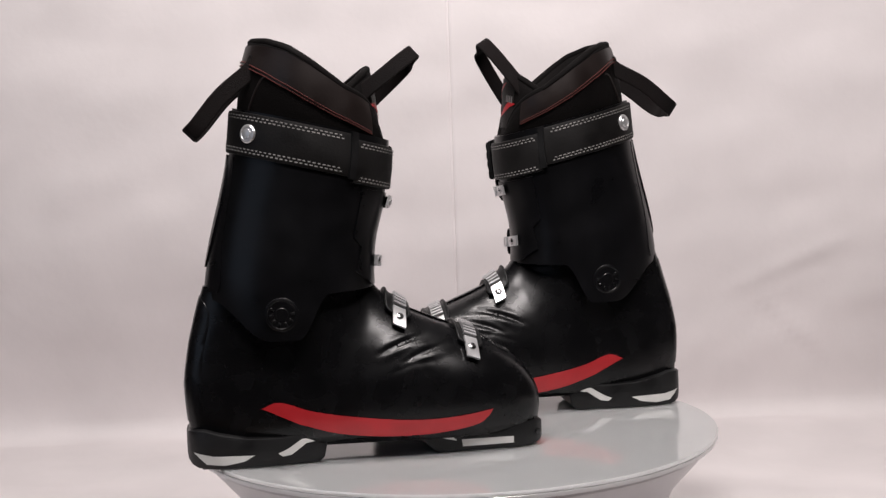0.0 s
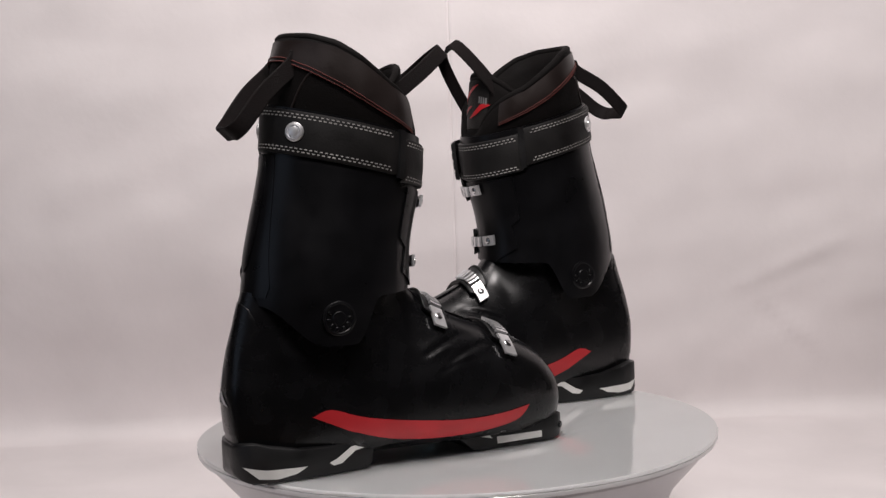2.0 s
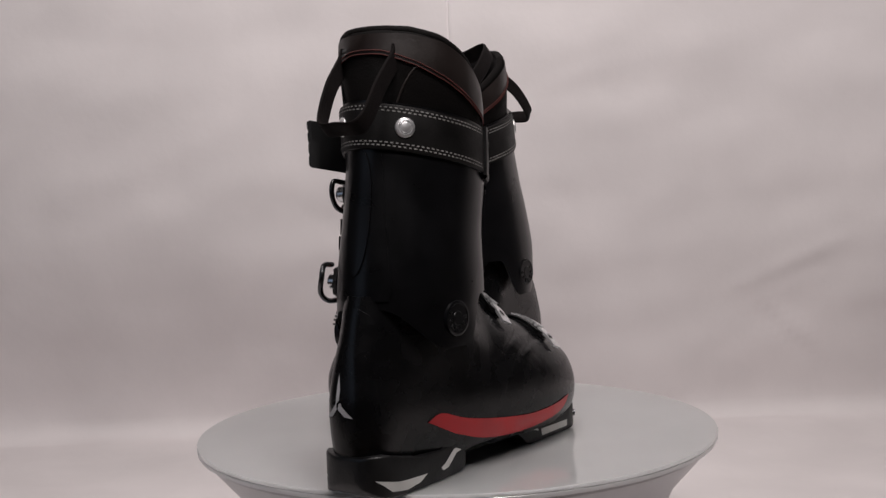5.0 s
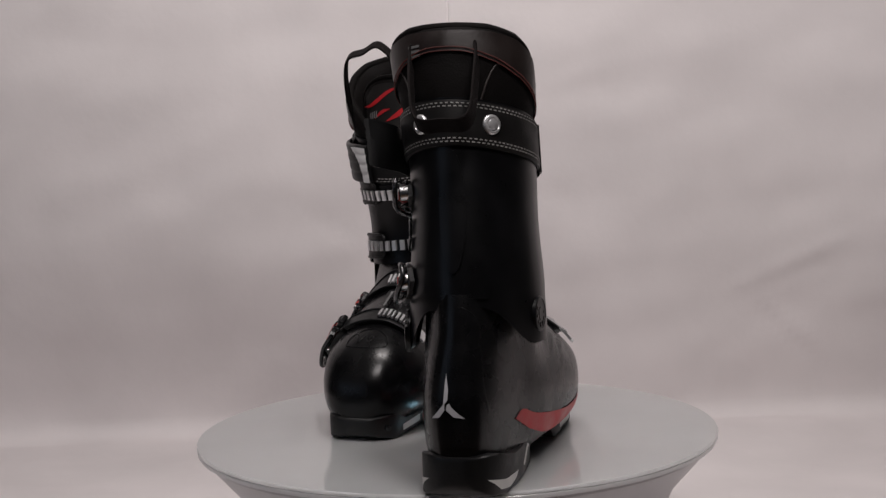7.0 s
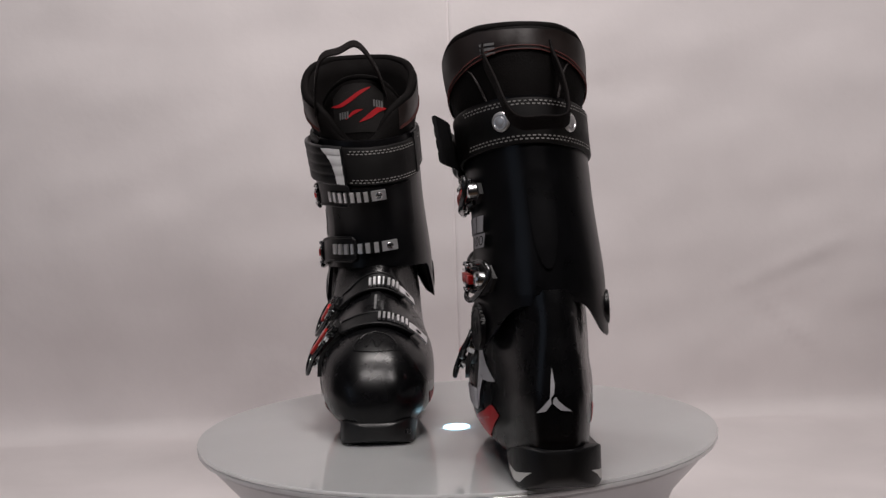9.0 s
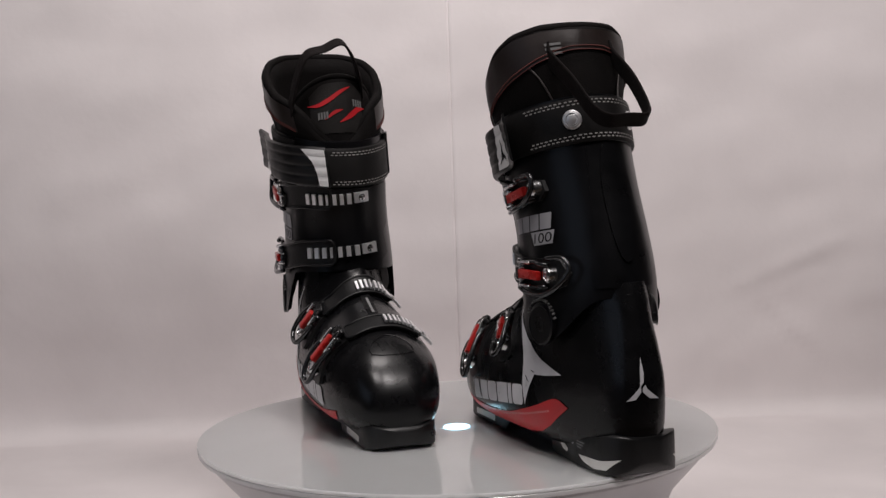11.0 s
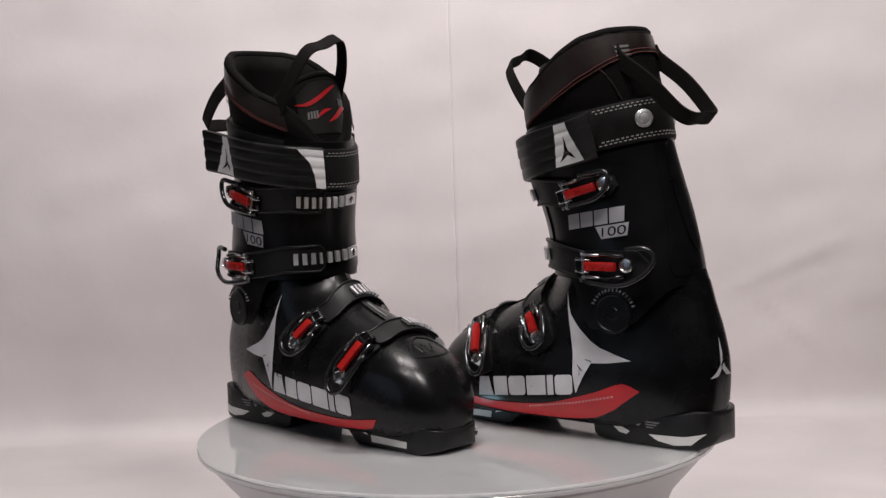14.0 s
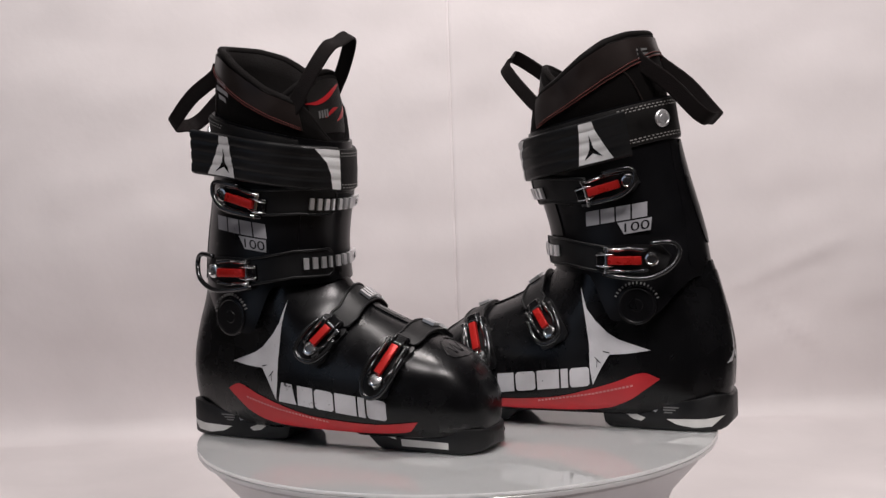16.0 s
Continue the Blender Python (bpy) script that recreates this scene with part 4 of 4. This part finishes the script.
def turntable():
    e = tagged(new("turntable"), "round white glossy display turntable with a clear acrylic edge", "turntable")
    R = 0.2505
    bm = bmesh.new()
    lathe(bm, [(0.004, -0.004), (R - 0.003, -0.004), (R - 0.0004, -0.0034), (R, -0.0015), (R - 0.0006, 0.0)] + [(R - 0.004 - k * 0.0245, 0.0) for k in range(10)] + [(0.004, 0.0)], 128)
    disc = finish("disc", bm, M["disc"], e, scale=1)
    bm = bmesh.new()
    lathe(bm, [(0.15, -0.0085), (R - 0.003, -0.0085), (R - 0.0010, -0.0078), (R - 0.0004, -0.0066), (R - 0.0004, -0.0045), (R - 0.0008, -0.0040), (0.15, -0.0040)], 128)
    finish("acrylic_rim", bm, M["edge"], e, "clear acrylic edge", scale=1)
    bm = bmesh.new()
    lathe(bm, [(0.170, FLOOR + 0.001), (0.172, FLOOR + 0.004), (0.210, -0.05), (0.238, -0.018), (0.243, -0.012), (0.243, -0.0086), (0.05, -0.0085)], 96)
    finish("base", bm, M["base"], e, scale=1)
    bm = bmesh.new()
    lathe(bm, [(0.013, 0.0003), (0.0125, 0.0008), (0.006, 0.0010)], 40)
    finish("led", bm, M["led"], e, "glowing pale blue light at the spindle", scale=1)
    return disc


room()
DISC = turntable()
BOOT_L = boot(1, (211, 12, 353), (14, 6, 291), "black ski boot with red stripe, tongue loop leaning forward", 0.0, 3)
BOOT_R = boot(-1, (188, 31, 371), (-3, 14, 302), "black ski boot with red stripe, tongue loop standing upright", 10.0, 15)
POSE_L = pose(-0.1833 * 1.3, -0.0904 * 1.3, 0.0006, 0, 0, 11.0)
POSE_R = pose(0.1768 * 1.3, 0.0824 * 1.3, 0.0006, 0, 0, 188.0)

# ---- what moves: the disc turns and carries both boots ----
TURN = [(0.0, 0.0), (0.5, 4.29), (1.0, 8.6), (1.5, 13.03), (2.0, 17.35), (2.5, 21.72), (3.0, 26.07), (3.5, 30.59), (4.0, 35.22),
        (4.5, 39.95), (5.0, 44.7), (5.5, 49.42), (6.0, 54.15), (6.5, 58.87), (7.0, 63.47), (7.5, 68.16), (8.0, 72.69), (8.5, 77.17), (9.0, 81.73),
        (9.5, 86.25), (10.0, 90.77), (10.5, 95.28), (11.0, 99.8), (11.5, 104.31), (12.0, 108.76), (12.5, 113.35), (13.0, 117.83), (13.5, 122.39),
        (14.0, 126.96), (14.5, 131.45), (15.0, 136.12), (15.5, 140.77), (16.0, 145.63)]


def motions():
    walk(DISC, [(t, pose(0, 0, 0, 0, 0, a)) for t, a in TURN])
    walk(BOOT_L, [(t, pose(0, 0, 0, 0, 0, a) @ POSE_L) for t, a in TURN])
    walk(BOOT_R, [(t, pose(0, 0, 0, 0, 0, a) @ POSE_R) for t, a in TURN])


motions()
